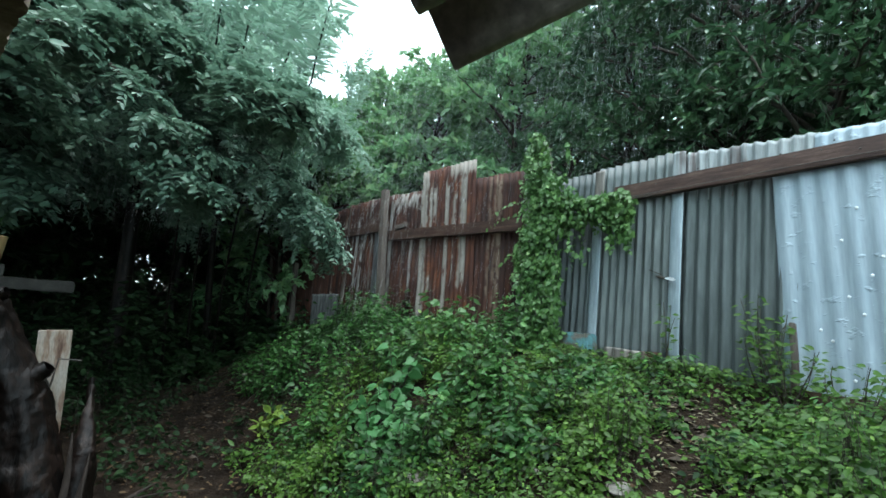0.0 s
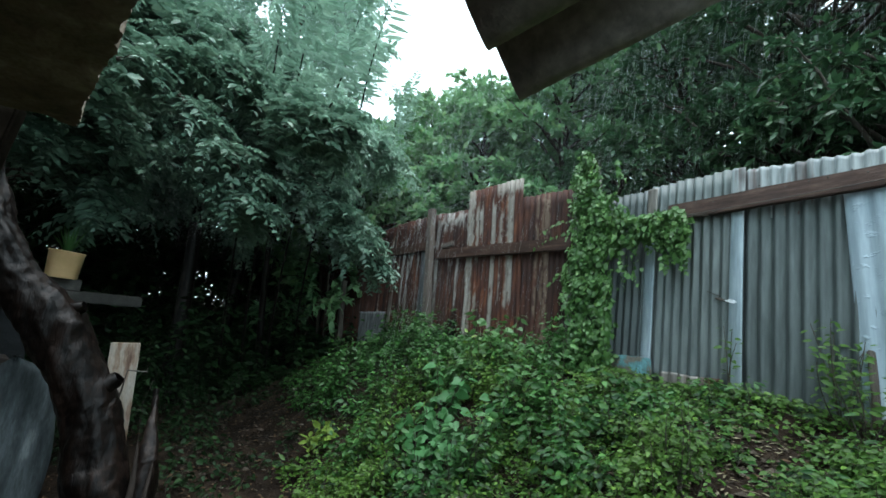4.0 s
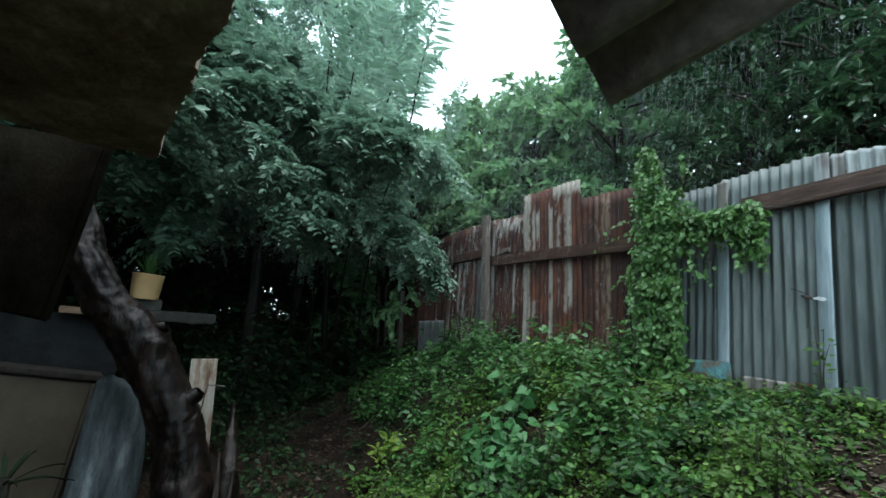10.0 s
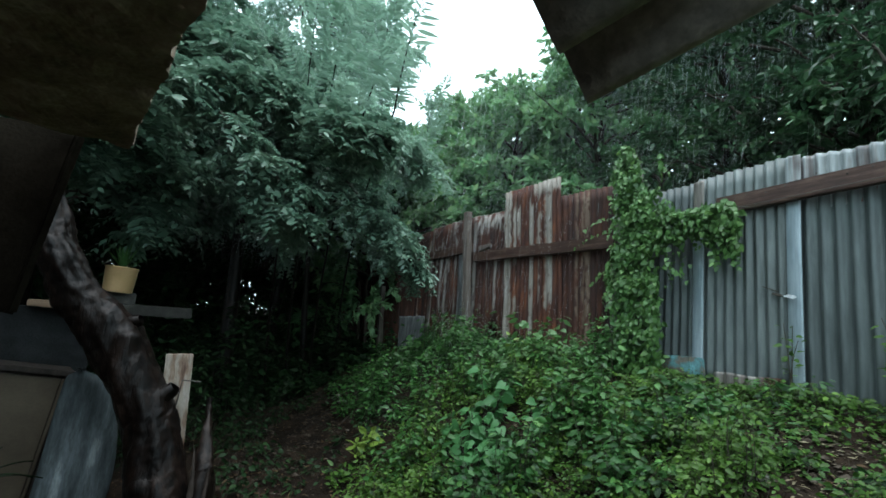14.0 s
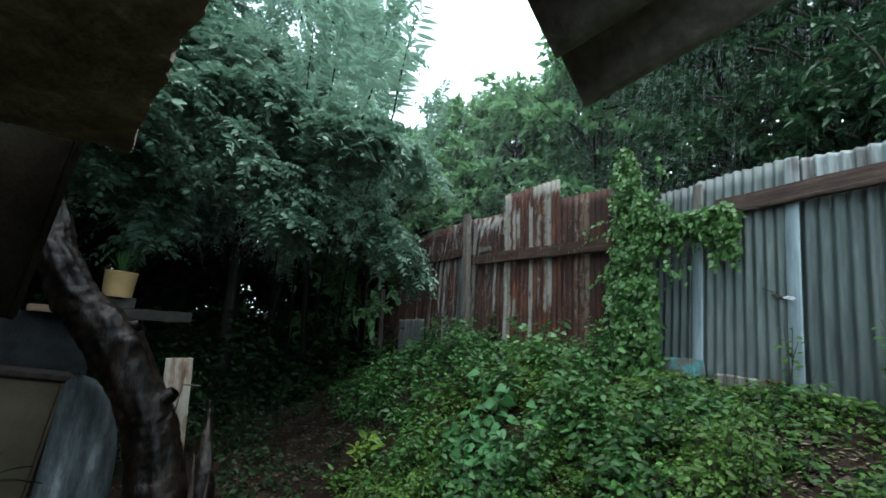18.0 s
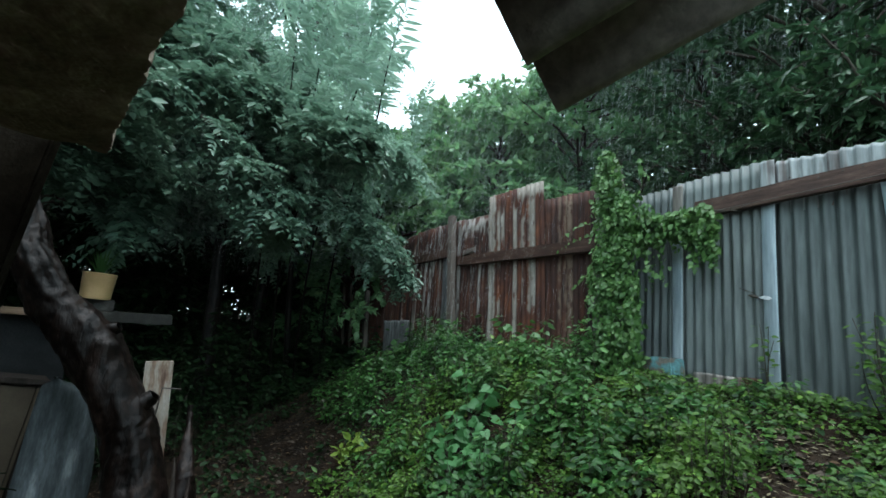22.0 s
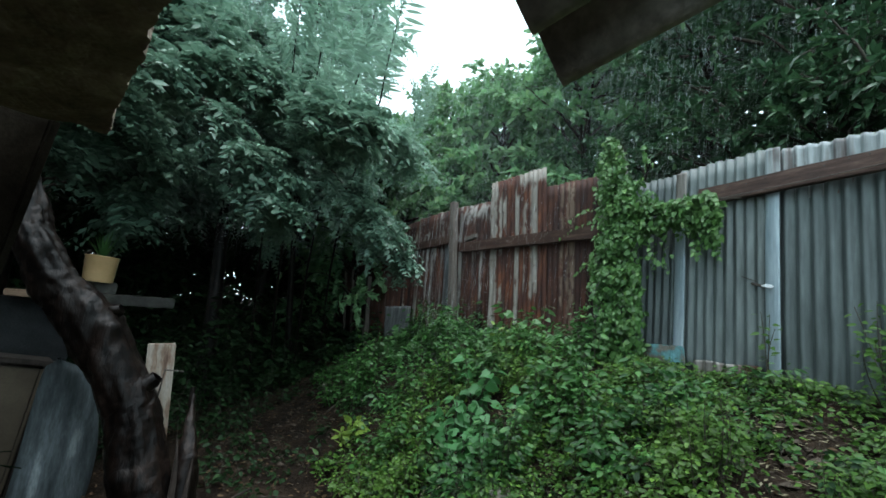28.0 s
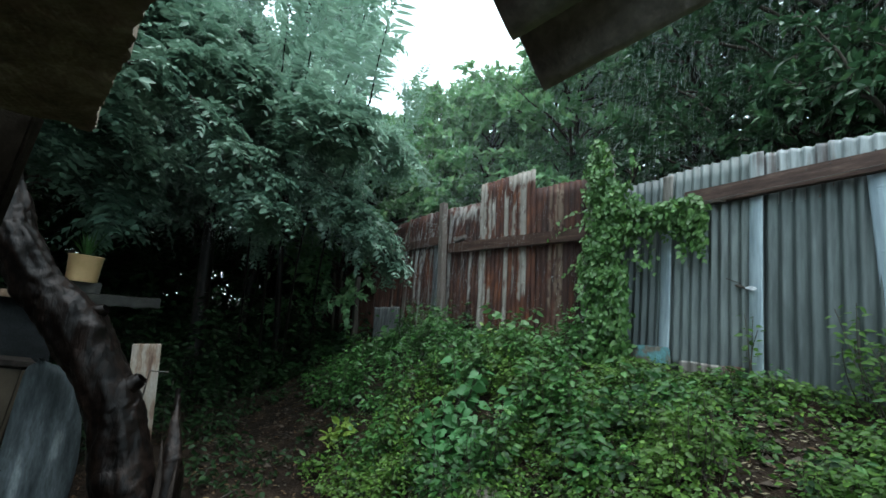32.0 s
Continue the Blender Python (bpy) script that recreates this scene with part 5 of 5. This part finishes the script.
weeds("weed_patch", "pointed-leaved weeds along the fence foot", *scatter(wr, 190, 0.20, 0.95, -0.2, 1.9, lambda d, s, x, y: noise.noise((x * 2, y * 2, 1)) > -0.1), 0.36, 10, 0.058, M_WEED, wr, "ovate", 0.1, 0.36)
# weeds and shrubs whose leaf colour is darkened for the shade they stand in
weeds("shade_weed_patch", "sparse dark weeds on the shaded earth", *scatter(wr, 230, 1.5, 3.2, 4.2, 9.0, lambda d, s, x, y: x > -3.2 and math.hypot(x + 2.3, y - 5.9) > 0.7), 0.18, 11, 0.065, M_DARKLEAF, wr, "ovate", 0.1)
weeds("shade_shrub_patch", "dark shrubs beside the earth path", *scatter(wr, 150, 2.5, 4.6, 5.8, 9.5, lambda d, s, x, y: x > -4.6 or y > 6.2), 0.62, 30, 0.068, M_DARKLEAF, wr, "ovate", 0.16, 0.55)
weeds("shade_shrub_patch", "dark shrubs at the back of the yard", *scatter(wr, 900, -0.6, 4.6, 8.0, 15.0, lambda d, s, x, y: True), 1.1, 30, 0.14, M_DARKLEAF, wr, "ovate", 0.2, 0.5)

# ---- vine ----
vr = np.random.default_rng(5)


def fence_point(s, z, off):
    """Places on the grey fence, off metres in front of it."""
    return np.stack([NX * (3.444 - off) + SX * s, NY * (3.444 - off) + SY * s, z], -1)


nv = 7000
vz = 1.35 + 2.07 * vr.uniform(0, 1, nv) ** 0.82
vleft = np.interp(vz, [1.35, 1.6, 3.2, 3.3, 3.42], [3.34, 3.27, 3.27, 3.26, 3.18])
vright = np.interp(vz, [1.35, 1.62, 1.93, 2.36, 2.9, 3.16, 3.3, 3.42], [2.62, 2.69, 2.76, 2.82, 2.84, 3.0, 3.08, 3.13])
across = vr.uniform(0, 1, nv)
across = np.where((across < 0.2) & (vr.uniform(0, 1, nv) < 0.6), across + 0.3, across)
vs = vleft + (vright - vleft) * across + 0.03 * np.sin(vz * 9)
vo = 0.22 + 0.10 * vr.uniform(0, 1, nv)
nb_ = 2400
bs = 2.17 + 0.73 * vr.uniform(0, 1, nb_)
bz = 2.70 - 0.10 * (2.9 - bs) + vr.uniform(-1, 1, nb_) * (0.05 + 0.07 * np.sin(bs * 7 + 1) ** 2) * np.clip((bs - 1.95) / 0.25, 0.25, 1) - np.abs(vr.normal(0, 0.10, nb_)) * (0.5 + 0.7 * (np.sin(bs * 9) > 0.2))
bo = 0.10 + 0.12 * vr.uniform(0, 1, nb_)
hang_s = np.repeat([2.17, 2.20, 2.5, 2.62, 2.72], 24)
hang_z = 2.60 - np.tile(np.linspace(0, 1, 24), 5) * np.repeat([0.36, 0.22, 0.2, 0.40, 0.5], 24)
S = np.concatenate([vs, bs, hang_s + vr.normal(0, 0.03, 120)])
Z = np.concatenate([vz, bz, hang_z])
OFF = np.concatenate([vo, bo, np.full(120, 0.16)])
tuft = np.array([noise.noise((a * 6, b * 6, 2)) for a, b in zip(S, Z)])
OFF = OFF + 0.06 * tuft
full = (tuft > -0.12) | (vr.uniform(0, 1, len(S)) < 0.7)
# stray shoots that stand off the mass
ws, wz = np.repeat(np.r_[vr.choice(vs, 60), vr.choice(bs, 40)], 11), np.repeat(np.r_[vr.choice(vz, 60), np.full(40, 2.68)], 11)
grow_ = np.tile(np.linspace(0, 1, 11), 100)
ws = np.where(np.arange(1100) < 660, np.where(ws > 3.1, 3.34, 2.84), ws) + np.repeat(vr.normal(0, 0.14, 100), 11) * grow_
wz = wz + np.repeat(vr.uniform(-0.05, 0.16, 100), 11) * grow_ - 0.16 * grow_**2
S, Z, OFF = np.r_[S[full], ws], np.r_[Z[full], wz], np.r_[OFF[full], 0.18 + 0.1 * grow_]
P = fence_point(S, Z, OFF)
face = np.array([-NX, -NY, 0.45])
VD = np.array([0, 0, -1.0]) + vr.normal(0, 0.45, P.shape) + face * 0.35
VN = face + vr.normal(0, 0.5, P.shape)
VL = 0.041 * vr.uniform(0.5, 1.3, len(P))
vine = thing("climbing_vine", pose(0, 0, 0), "dense climbing vine covering the corner post and fence rail", "vine")
part("leaves", raw_mesh("vine_leaves", [leaf_cloud(P, VD, VN, VL, VL * 0.85, "heart")], M_CLIMB), None, vine)
for k in range(16):
    s0 = 3.08 + vr.normal(0, 0.09)
    zz = np.linspace(1.3, vr.uniform(2.4, 3.45), 12)
    part("stem", raw_mesh("stem", [tube(fence_point(s0 + 0.04 * np.sin(zz * 5 + k), zz, np.full(12, 0.24)), np.linspace(0.005, 0.002, 12), 5)], M_TWIG), None, vine)
for k in range(8):
    ss = np.linspace(2.95, vr.uniform(1.95, 2.4), 12)
    part("stem", raw_mesh("stem", [tube(fence_point(ss, 2.66 + 0.03 * np.sin(ss * 9 + k) + vr.normal(0, 0.03), np.full(12, 0.13)), np.linspace(0.006, 0.003, 12), 5)], M_TWIG), None, vine)


# largely unseen crown added to the leaning tree over the shed roof for shade
lr = np.random.default_rng(31)
crown_o, crown_d = [], []
for k in range(44):
    c = np.array([-5.0 + lr.uniform(-2.4, 1.4), 2.0 + lr.uniform(-2.4, 1.8), 4.6 + lr.uniform(-0.8, 1.6)])
    crown_o.append(c + lr.normal(0, 0.5, (34, 3)))
    crown_d.append(lr.normal(0, 1, (34, 3)) + np.array([0, 0, 0.1]))
crown_o, crown_d = np.concatenate(crown_o), np.concatenate(crown_d)
part("crown", raw_mesh("crown", [fronds(crown_o, crown_d, 0.4 * lr.uniform(0.7, 1.2, len(crown_o)), 8, 0.12, lr)], M_PINNATE), None, old_trunk, "largely unseen feathery crown added over the shed for shade")
for k in range(7):
    a = np.array([-3.66 + 0.02 * k, 2.77, 2.7])
    b = np.array([-4.6 + lr.uniform(-1.8, 1.0), 2.6 + lr.uniform(-1.8, 1.6), 4.8 + lr.uniform(-0.3, 0.9)])
    part("limb", raw_mesh("limb", [tube(smooth_line(a, b, np.array([0, 0, 0.25]), 8), np.linspace(0.06, 0.012, 8), 6)], M_BARK), None, old_trunk)

# tall shoots with long compound leaves, standing out against the sky
shoot_r = np.random.default_rng(61)
for k, (bx, by, p0, p1) in enumerate(((-3.3, 8.6, (-1.95, 5.84, 4.44), (-1.46, 4.95, 5.65)), (-3.9, 8.0, (-2.98, 6.00, 4.90), (-2.60, 5.50, 6.30)), (-3.6, 8.2, (-2.35, 6.05, 5.10), (-1.95, 5.60, 6.35)), (-4.2, 7.9, (-3.30, 5.90, 4.90), (-3.00, 5.30, 6.30)), (-3.2, 9.4, (-1.80, 7.30, 4.55), (-1.62, 6.95, 5.40)))):
    p0, p1 = np.array(p0), np.array(p1)
    root = thing("tall_shoot", pose(0, 0, 0), "slender shoot with long feather-like leaves against the sky", "tree", "tall shoots")
    low = smooth_line(np.array([bx, by, float(height(bx, by)) - 0.1]), p0, np.array([-0.3, 0.3, 0.2]), 9)
    line = np.vstack([low, smooth_line(p0, p1, np.array([-0.04, 0, 0.04]), 8)[1:]])
    part("stem", raw_mesh("stem", [tube(line, np.linspace(0.020, 0.004, 16), 6)], M_BARK), None, root)
    ax = unit(p1 - p0)
    span = float(np.linalg.norm(p1 - p0))
    if k == 0:
        pieces = fronds(np.array([p0 - 0.15 * ax, p0]), np.array([ax, ax + np.array([-0.5, 0.1, 0.0])]), np.array([span * 1.1, span * 0.5]), 18, 0.24, shoot_r, 0.03, 0.20)
    else:
        o, d, le = [p0], [ax], [span * 1.15]
        for j in range(12):
            f = j / 12
            az = j * 2.4 + k
            o.append(p0 + (p1 - p0) * (f * 1.25 - 0.5))
            d.append(ax + 0.55 * np.array([math.cos(az), 0.5 * math.sin(az), 0.1]))
            le.append(span * shoot_r.uniform(0.5, 0.75))
        pieces = fronds(np.array(o), np.array(d), np.array(le), 19, min(0.15, span * 0.10), shoot_r, 0.10, 0.30)
    part("crown", raw_mesh("crown", [pieces], M_HAZELEAF), None, root)

# ---- single plants on the bank ----
def leafy_plant(name, label, x, y, tall, stems, leaf, material, shape, seed, per=7, spread=0.14, aspect=0.55, dz=0.0, rise=(-0.3, 0.35)):
    """A plant whose larger leaves can be told apart: each is its own part."""
    rng = np.random.default_rng(seed)
    z0 = float(height(x, y)) + dz
    root = thing(name, pose(x, y, z0), label, "plant")
    for k in range(stems):
        az = k * 2.4 + rng.uniform(0, 1)
        tip = np.array([spread * math.cos(az), spread * math.sin(az), tall * rng.uniform(0.6, 1.1)])
        line = smooth_line(np.array([0.01 * math.cos(az), 0.01 * math.sin(az), -0.03]), tip, rng.normal(0, 0.02, 3), 6)
        part("stem", raw_mesh("stem", [tube(line, np.linspace(0.0045, 0.002, 6), 5)], M_TWIG), None, root)
        for q in range(per):
            u = 0.35 + 0.65 * (q + 0.5) / per
            p = np.array([np.interp(u, np.linspace(0, 1, 6), line[:, c]) for c in range(3)])
            a2 = az + q * 2.4 + rng.normal(0, 0.3)
            d = np.array([math.cos(a2), math.sin(a2), rng.uniform(*rise)])
            le = leaf * rng.uniform(0.75, 1.2)
            v, f = leaf_cloud((p + d * 0.02)[None], d[None], (np.array([-0.7 * NX, -0.7 * NY, 0.8]) + rng.normal(0, 0.3, 3))[None], np.array([le]), np.array([le * aspect]), shape)
            part("leaf", raw_mesh("leaf", [(v, f)], material), None, root)
    return root


leafy_plant("yellow_seedling", "yellow-green seedling with glossy upright leaves", -1.37, 4.50, 0.24, 6, 0.105, M_YELLOW, "ovate", 1, 8, 0.09, 0.62, rise=(-0.2, 0.7))
leafy_plant("yellow_seedling", "small yellow-green seedling low on the bank", -1.46, 4.26, 0.18, 6, 0.075, M_CREEP, "ovate", 2, 9, 0.12, 0.48, rise=(0.0, 0.8))
leafy_plant("yellow_seedling", "yellowish leaves of a sapling by the rusty fence", -0.05, 4.95, 0.40, 3, 0.10, M_YELLOW, "ovate", 3, 6, 0.09, 0.45, rise=(-0.1, 0.7))
for k, (x, y, h) in enumerate(((-0.25, 3.85, 0.42), (-0.42, 3.95, 0.36), (-0.16, 3.62, 0.26), (-0.30, 3.62, 0.30), (0.20, 3.78, 0.30), (-0.22, 4.08, 0.44))):
    leafy_plant("broad_leaf_plant", "climbing weed with large pale heart-shaped leaves", x, y, h, 6, 0.088, M_HEART, "heart", 10 + k, 6, 0.15, 0.95, rise=(-0.7, 0.1))
for k, (s_, d_, h) in enumerate(((1.22, 0.16, 0.55), (1.10, 0.22, 0.40), (0.75, 0.30, 0.34), (0.45, 0.35, 0.30))):
    leafy_plant("fence_shrub", "leggy green shrub growing against the bright sheet", NX * (3.444 - d_) + SX * s_, NY * (3.444 - d_) + SY * s_, h, 7, 0.052, M_CREEP, "ovate", 30 + k, 18, 0.15, 0.52, rise=(-0.6, 0.6))
leafy_plant("fence_shrub", "thin weed climbing the pale overlap strip", NX * 3.34 + SX * 1.86, NY * 3.34 + SY * 1.86, 0.48, 3, 0.055, M_CREEP, "ovate", 41, 9, 0.05, 0.5, rise=(-0.5, 0.5))

# nails, sheet dent highlights, a loose wire, a wood scrap on the rail
nr = np.random.default_rng(17)
dent_glint_me = raw_mesh("nail_or_glint", [lathe([(0.0001, 0.003), (0.004, 0.0026), (0.007, 0.0014), (0.009, 0.0)], 10)], M_GLINT)
rail_nail = raw_mesh("nail_or_glint", [lathe([(0.0001, 0.004), (0.004, 0.0035), (0.006, 0.0)], 8)], M_WIRE)
for k in range(26):
    part("nail_or_glint", rail_nail, None, grey_rail, "", grey_rail.matrix_basis.inverted() @ pose(-2.35 + 0.115 * k + nr.normal(0, 0.02), -0.078, 2.79 + nr.normal(0, 0.02) + 0.001 * k, 90, 0, 0))
# near-white discs that stand for highlights on the bright sheet's dents
for k in range(22):
    part("nail_or_glint", dent_glint_me, None, fence, "", pose(-1.0 + nr.uniform(0, 0.7), -0.028, nr.uniform(1.35, 2.6), 90, 0, 0))
for k in range(18):
    part("nail_or_glint", rail_nail, None, rust_rail, "", rust_rail.matrix_basis.inverted() @ pose(-5.2 + 0.12 * k, -0.088, 2.61 + nr.normal(0, 0.015), 90, 0, 0))
lw = np.linspace(2.5, -0.7, 24)
loose = part("loose_wire", raw_mesh("loose_wire", [tube(fence_point(lw, 2.715 + 0.012 * np.sin(lw * 2.2), np.full(24, 0.085)), np.full(24, 0.003), 5)], M_WIRE))
tagged(loose, "thin dark wire strung below the fence rail", "wire")
scrap = part("wood_scrap", box_bm(0.26, 0.05, 0.07, 0.012, 5, 0.014, 4), M_GREYWOOD, None, "", RUST_FENCE @ pose(-5.20, -0.11, 2.665, 0, -6, 0))
tagged(scrap, "weathered wood scrap lying on the fence rail", "wood scrap")

# stones, dry sticks and fallen leaves
sr = np.random.default_rng(8)
for k, (x, y, r) in enumerate(((0.97, 2.43, 0.055), (1.42, 2.12, 0.04), (0.02, 3.12, 0.09), (0.62, 2.75, 0.035), (-2.35, 6.5, 0.04), (-2.2, 6.2, 0.03), (-2.55, 6.9, 0.035), (1.15, 2.75, 0.05))):
    bm = bmesh.new()
    bmesh.ops.create_icosphere(bm, subdivisions=3, radius=r)
    for v in bm.verts:
        v.co = Vector((v.co.x * 1.3, v.co.y, v.co.z * 0.7)) + noise.noise_vector(v.co * 14 + Vector((k, 0, 0))) * r * 0.35
    tagged(part("stone", bm, M_STONE, None, "", pose(x, y, float(height(x, y)) + r * 0.3, 0, 0, k * 50)), "pale limestone lump half sunk in the earth", "stone", "stones on the bank")
for k, (a, b) in enumerate((((-2.0, 5.6), (-1.44, 5.11)), ((-1.45, 6.35), (-1.1, 6.5)), ((-1.35, 4.5), (-1.3, 4.2)), ((-2.0, 3.6), (-1.55, 3.75)), ((-2.35, 5.4), (-2.0, 5.0)), ((0.35, 3.3), (0.75, 3.15)))):
    p0, p1 = np.array([*a, float(height(*a)) + 0.03]), np.array([*b, float(height(*b)) + 0.10])
    st = part("dry_stick", raw_mesh("dry_stick", [tube(smooth_line(p0, p1, np.array([0.02, 0.03, 0.12 if k in (0, 1) else 0.02]), 9), np.linspace(0.008, 0.003, 9), 6)], M_ROTWOOD if k > 1 else M_GREYWOOD))
    tagged(st, "bare dry stick lying on the bank", "stick", "dry sticks")
n_l = 5200
ld, ls = sr.uniform(0.1, 4.0, n_l), sr.uniform(-0.3, 9.0, n_l)
lx, ly = NX * (3.444 - ld) + SX * ls, NY * (3.444 - ld) + SY * ls
lo = np.stack([lx, ly, height(lx, ly) + 0.012 + 0.015 * sr.uniform(0, 1, n_l)], -1)
az = sr.uniform(0, 6.28, n_l)
ll = sr.uniform(0.018, 0.055, n_l)
litter = part("leaf_litter", raw_mesh("leaf_litter", [leaf_cloud(lo, np.stack([np.cos(az), np.sin(az), sr.normal(0, 0.15, n_l)], -1), np.array([0, 0, 1.0]) + sr.normal(0, 0.35, (n_l, 3)), ll, ll * 0.5, "ovate")], M_DRYLEAF))
tagged(litter, "brown fallen leaves on the earth", "leaf litter", kind="stuff")

n_w = 5200
wd, wsx = sr.uniform(0.25, 2.2, n_w), sr.uniform(-0.4, 3.4, n_w)
wx, wy = NX * (3.444 - wd) + SX * wsx, NY * (3.444 - wd) + SY * wsx
wo = np.stack([wx, wy, height(wx, wy) + 0.008 + 0.02 * sr.uniform(0, 1, n_w)], -1)
wa = sr.uniform(0, 6.28, n_w)
wl_ = sr.uniform(0.02, 0.06, n_w)
straw = part("straw_litter", raw_mesh("straw_litter", [leaf_cloud(wo, np.stack([np.cos(wa), np.sin(wa), sr.normal(0, 0.2, n_w)], -1), np.array([0, 0, 1.0]) + sr.normal(0, 0.4, (n_w, 3)), wl_, wl_ * 0.28, "diamond")], M_STRAW))
tagged(straw, "pale dry straw and leaf scraps on the worn bank", "leaf litter", kind="stuff")

# pale gravel on the bare earth and in the worn patches
n_g = 900
gd, gs = np.r_[sr.uniform(1.6, 3.0, 600), sr.normal(0.75, 0.16, 300)], np.r_[sr.normal(6.0, 0.8, 600), sr.normal(1.6, 0.35, 300)]
px, py = NX * (3.444 - gd) + SX * gs, NY * (3.444 - gd) + SY * gs
gr = sr.gamma(2.0, 0.0045, n_g) + 0.004
chip = np.array([(1, 0, 0), (0.2, 0.9, 0.1), (-0.9, 0.3, 0), (-0.4, -0.8, 0.1), (0.5, -0.7, 0), (0.1, 0.05, 0.6)])
turn = sr.uniform(0, 6.28, n_g)
cx = chip[None, :, 0] * np.cos(turn)[:, None] - chip[None, :, 1] * np.sin(turn)[:, None]
cy = chip[None, :, 0] * np.sin(turn)[:, None] + chip[None, :, 1] * np.cos(turn)[:, None]
gv = np.stack([px[:, None] + cx * gr[:, None] * 1.3, py[:, None] + cy * gr[:, None], (height(px, py) + 0.004)[:, None] + chip[None, :, 2] * gr[:, None]], -1)
gf = (np.array([(0, 1, 5), (1, 2, 5), (2, 3, 5), (3, 4, 5), (4, 0, 5)])[None] + (np.arange(n_g) * 6)[:, None, None]).reshape(-1, 3)
gravel = part("gravel", raw_mesh("gravel", [(gv.reshape(-1, 3), gf)], M_CHIP, False))
tagged(gravel, "pale limestone chips scattered on the bare earth", "gravel", kind="stuff")

# ---- rain ----
m_rain, rn, rl, rp = mat("rain_water")
rp.inputs["Base Color"].default_value = (0.78, 0.84, 0.86, 1)
rp.inputs["Roughness"].default_value = 0.35
rt_ = rn.new("ShaderNodeBsdfTranslucent")
rt_.inputs["Color"].default_value = (0.82, 0.88, 0.90, 1)
rm_ = rn.new("ShaderNodeMixShader")
rm_.inputs["Fac"].default_value = 0.5
rl.new(rp.outputs["BSDF"], rm_.inputs[1])
rl.new(rt_.outputs["BSDF"], rm_.inputs[2])
rl.new(rm_.outputs["Shader"], rn["Material Output"].inputs["Surface"])
rg = np.random.default_rng(99)
n_r = 220000
rx, ry, rz = rg.uniform(-5.5, 6.5, n_r), rg.uniform(2.0, 13.0, n_r), rg.uniform(0.5, 9.5, n_r)
keep = (np.hypot(rx, ry) > np.where(rx < -1.0, 5.8, 4.6)) & (rz > height(rx, ry) + 0.3) & ((rx > -1.2) | (rz > 2.6)) & (rx > 0.8 - ry)
rx, ry, rz = rx[keep], ry[keep], rz[keep]
n_r = len(rx)
ln = rg.uniform(0.14, 0.36, n_r)
top = np.stack([rx, ry, rz], -1)
bot = top - np.stack([0.05 * ln, 0 * ln, ln], -1)
# streaks widen with distance so that the far rain also stands for haze
w3 = np.stack([np.cos([0, 2.1, 4.2]), np.sin([0, 2.1, 4.2]), [0, 0, 0]], -1)[None] * np.clip(0.000068 * np.hypot(rx, ry), 0.00034, 0.0009)[:, None, None] * np.where(rx < -1.0, 0.7, np.where(rx > 1.0, 1.1, 0.85))[:, None, None]
rv = np.concatenate([top[:, None], bot[:, None] + w3], 1).reshape(-1, 3)
rf = (np.array([(0, 1, 2), (0, 2, 3), (0, 3, 1)])[None] + (np.arange(n_r) * 4)[:, None, None]).reshape(-1, 3)
rain = part("rain", raw_mesh("rain", [(rv, rf)], m_rain))
tagged(rain, "fine pale streaks of falling rain that also stand for haze", "rain", kind="stuff")
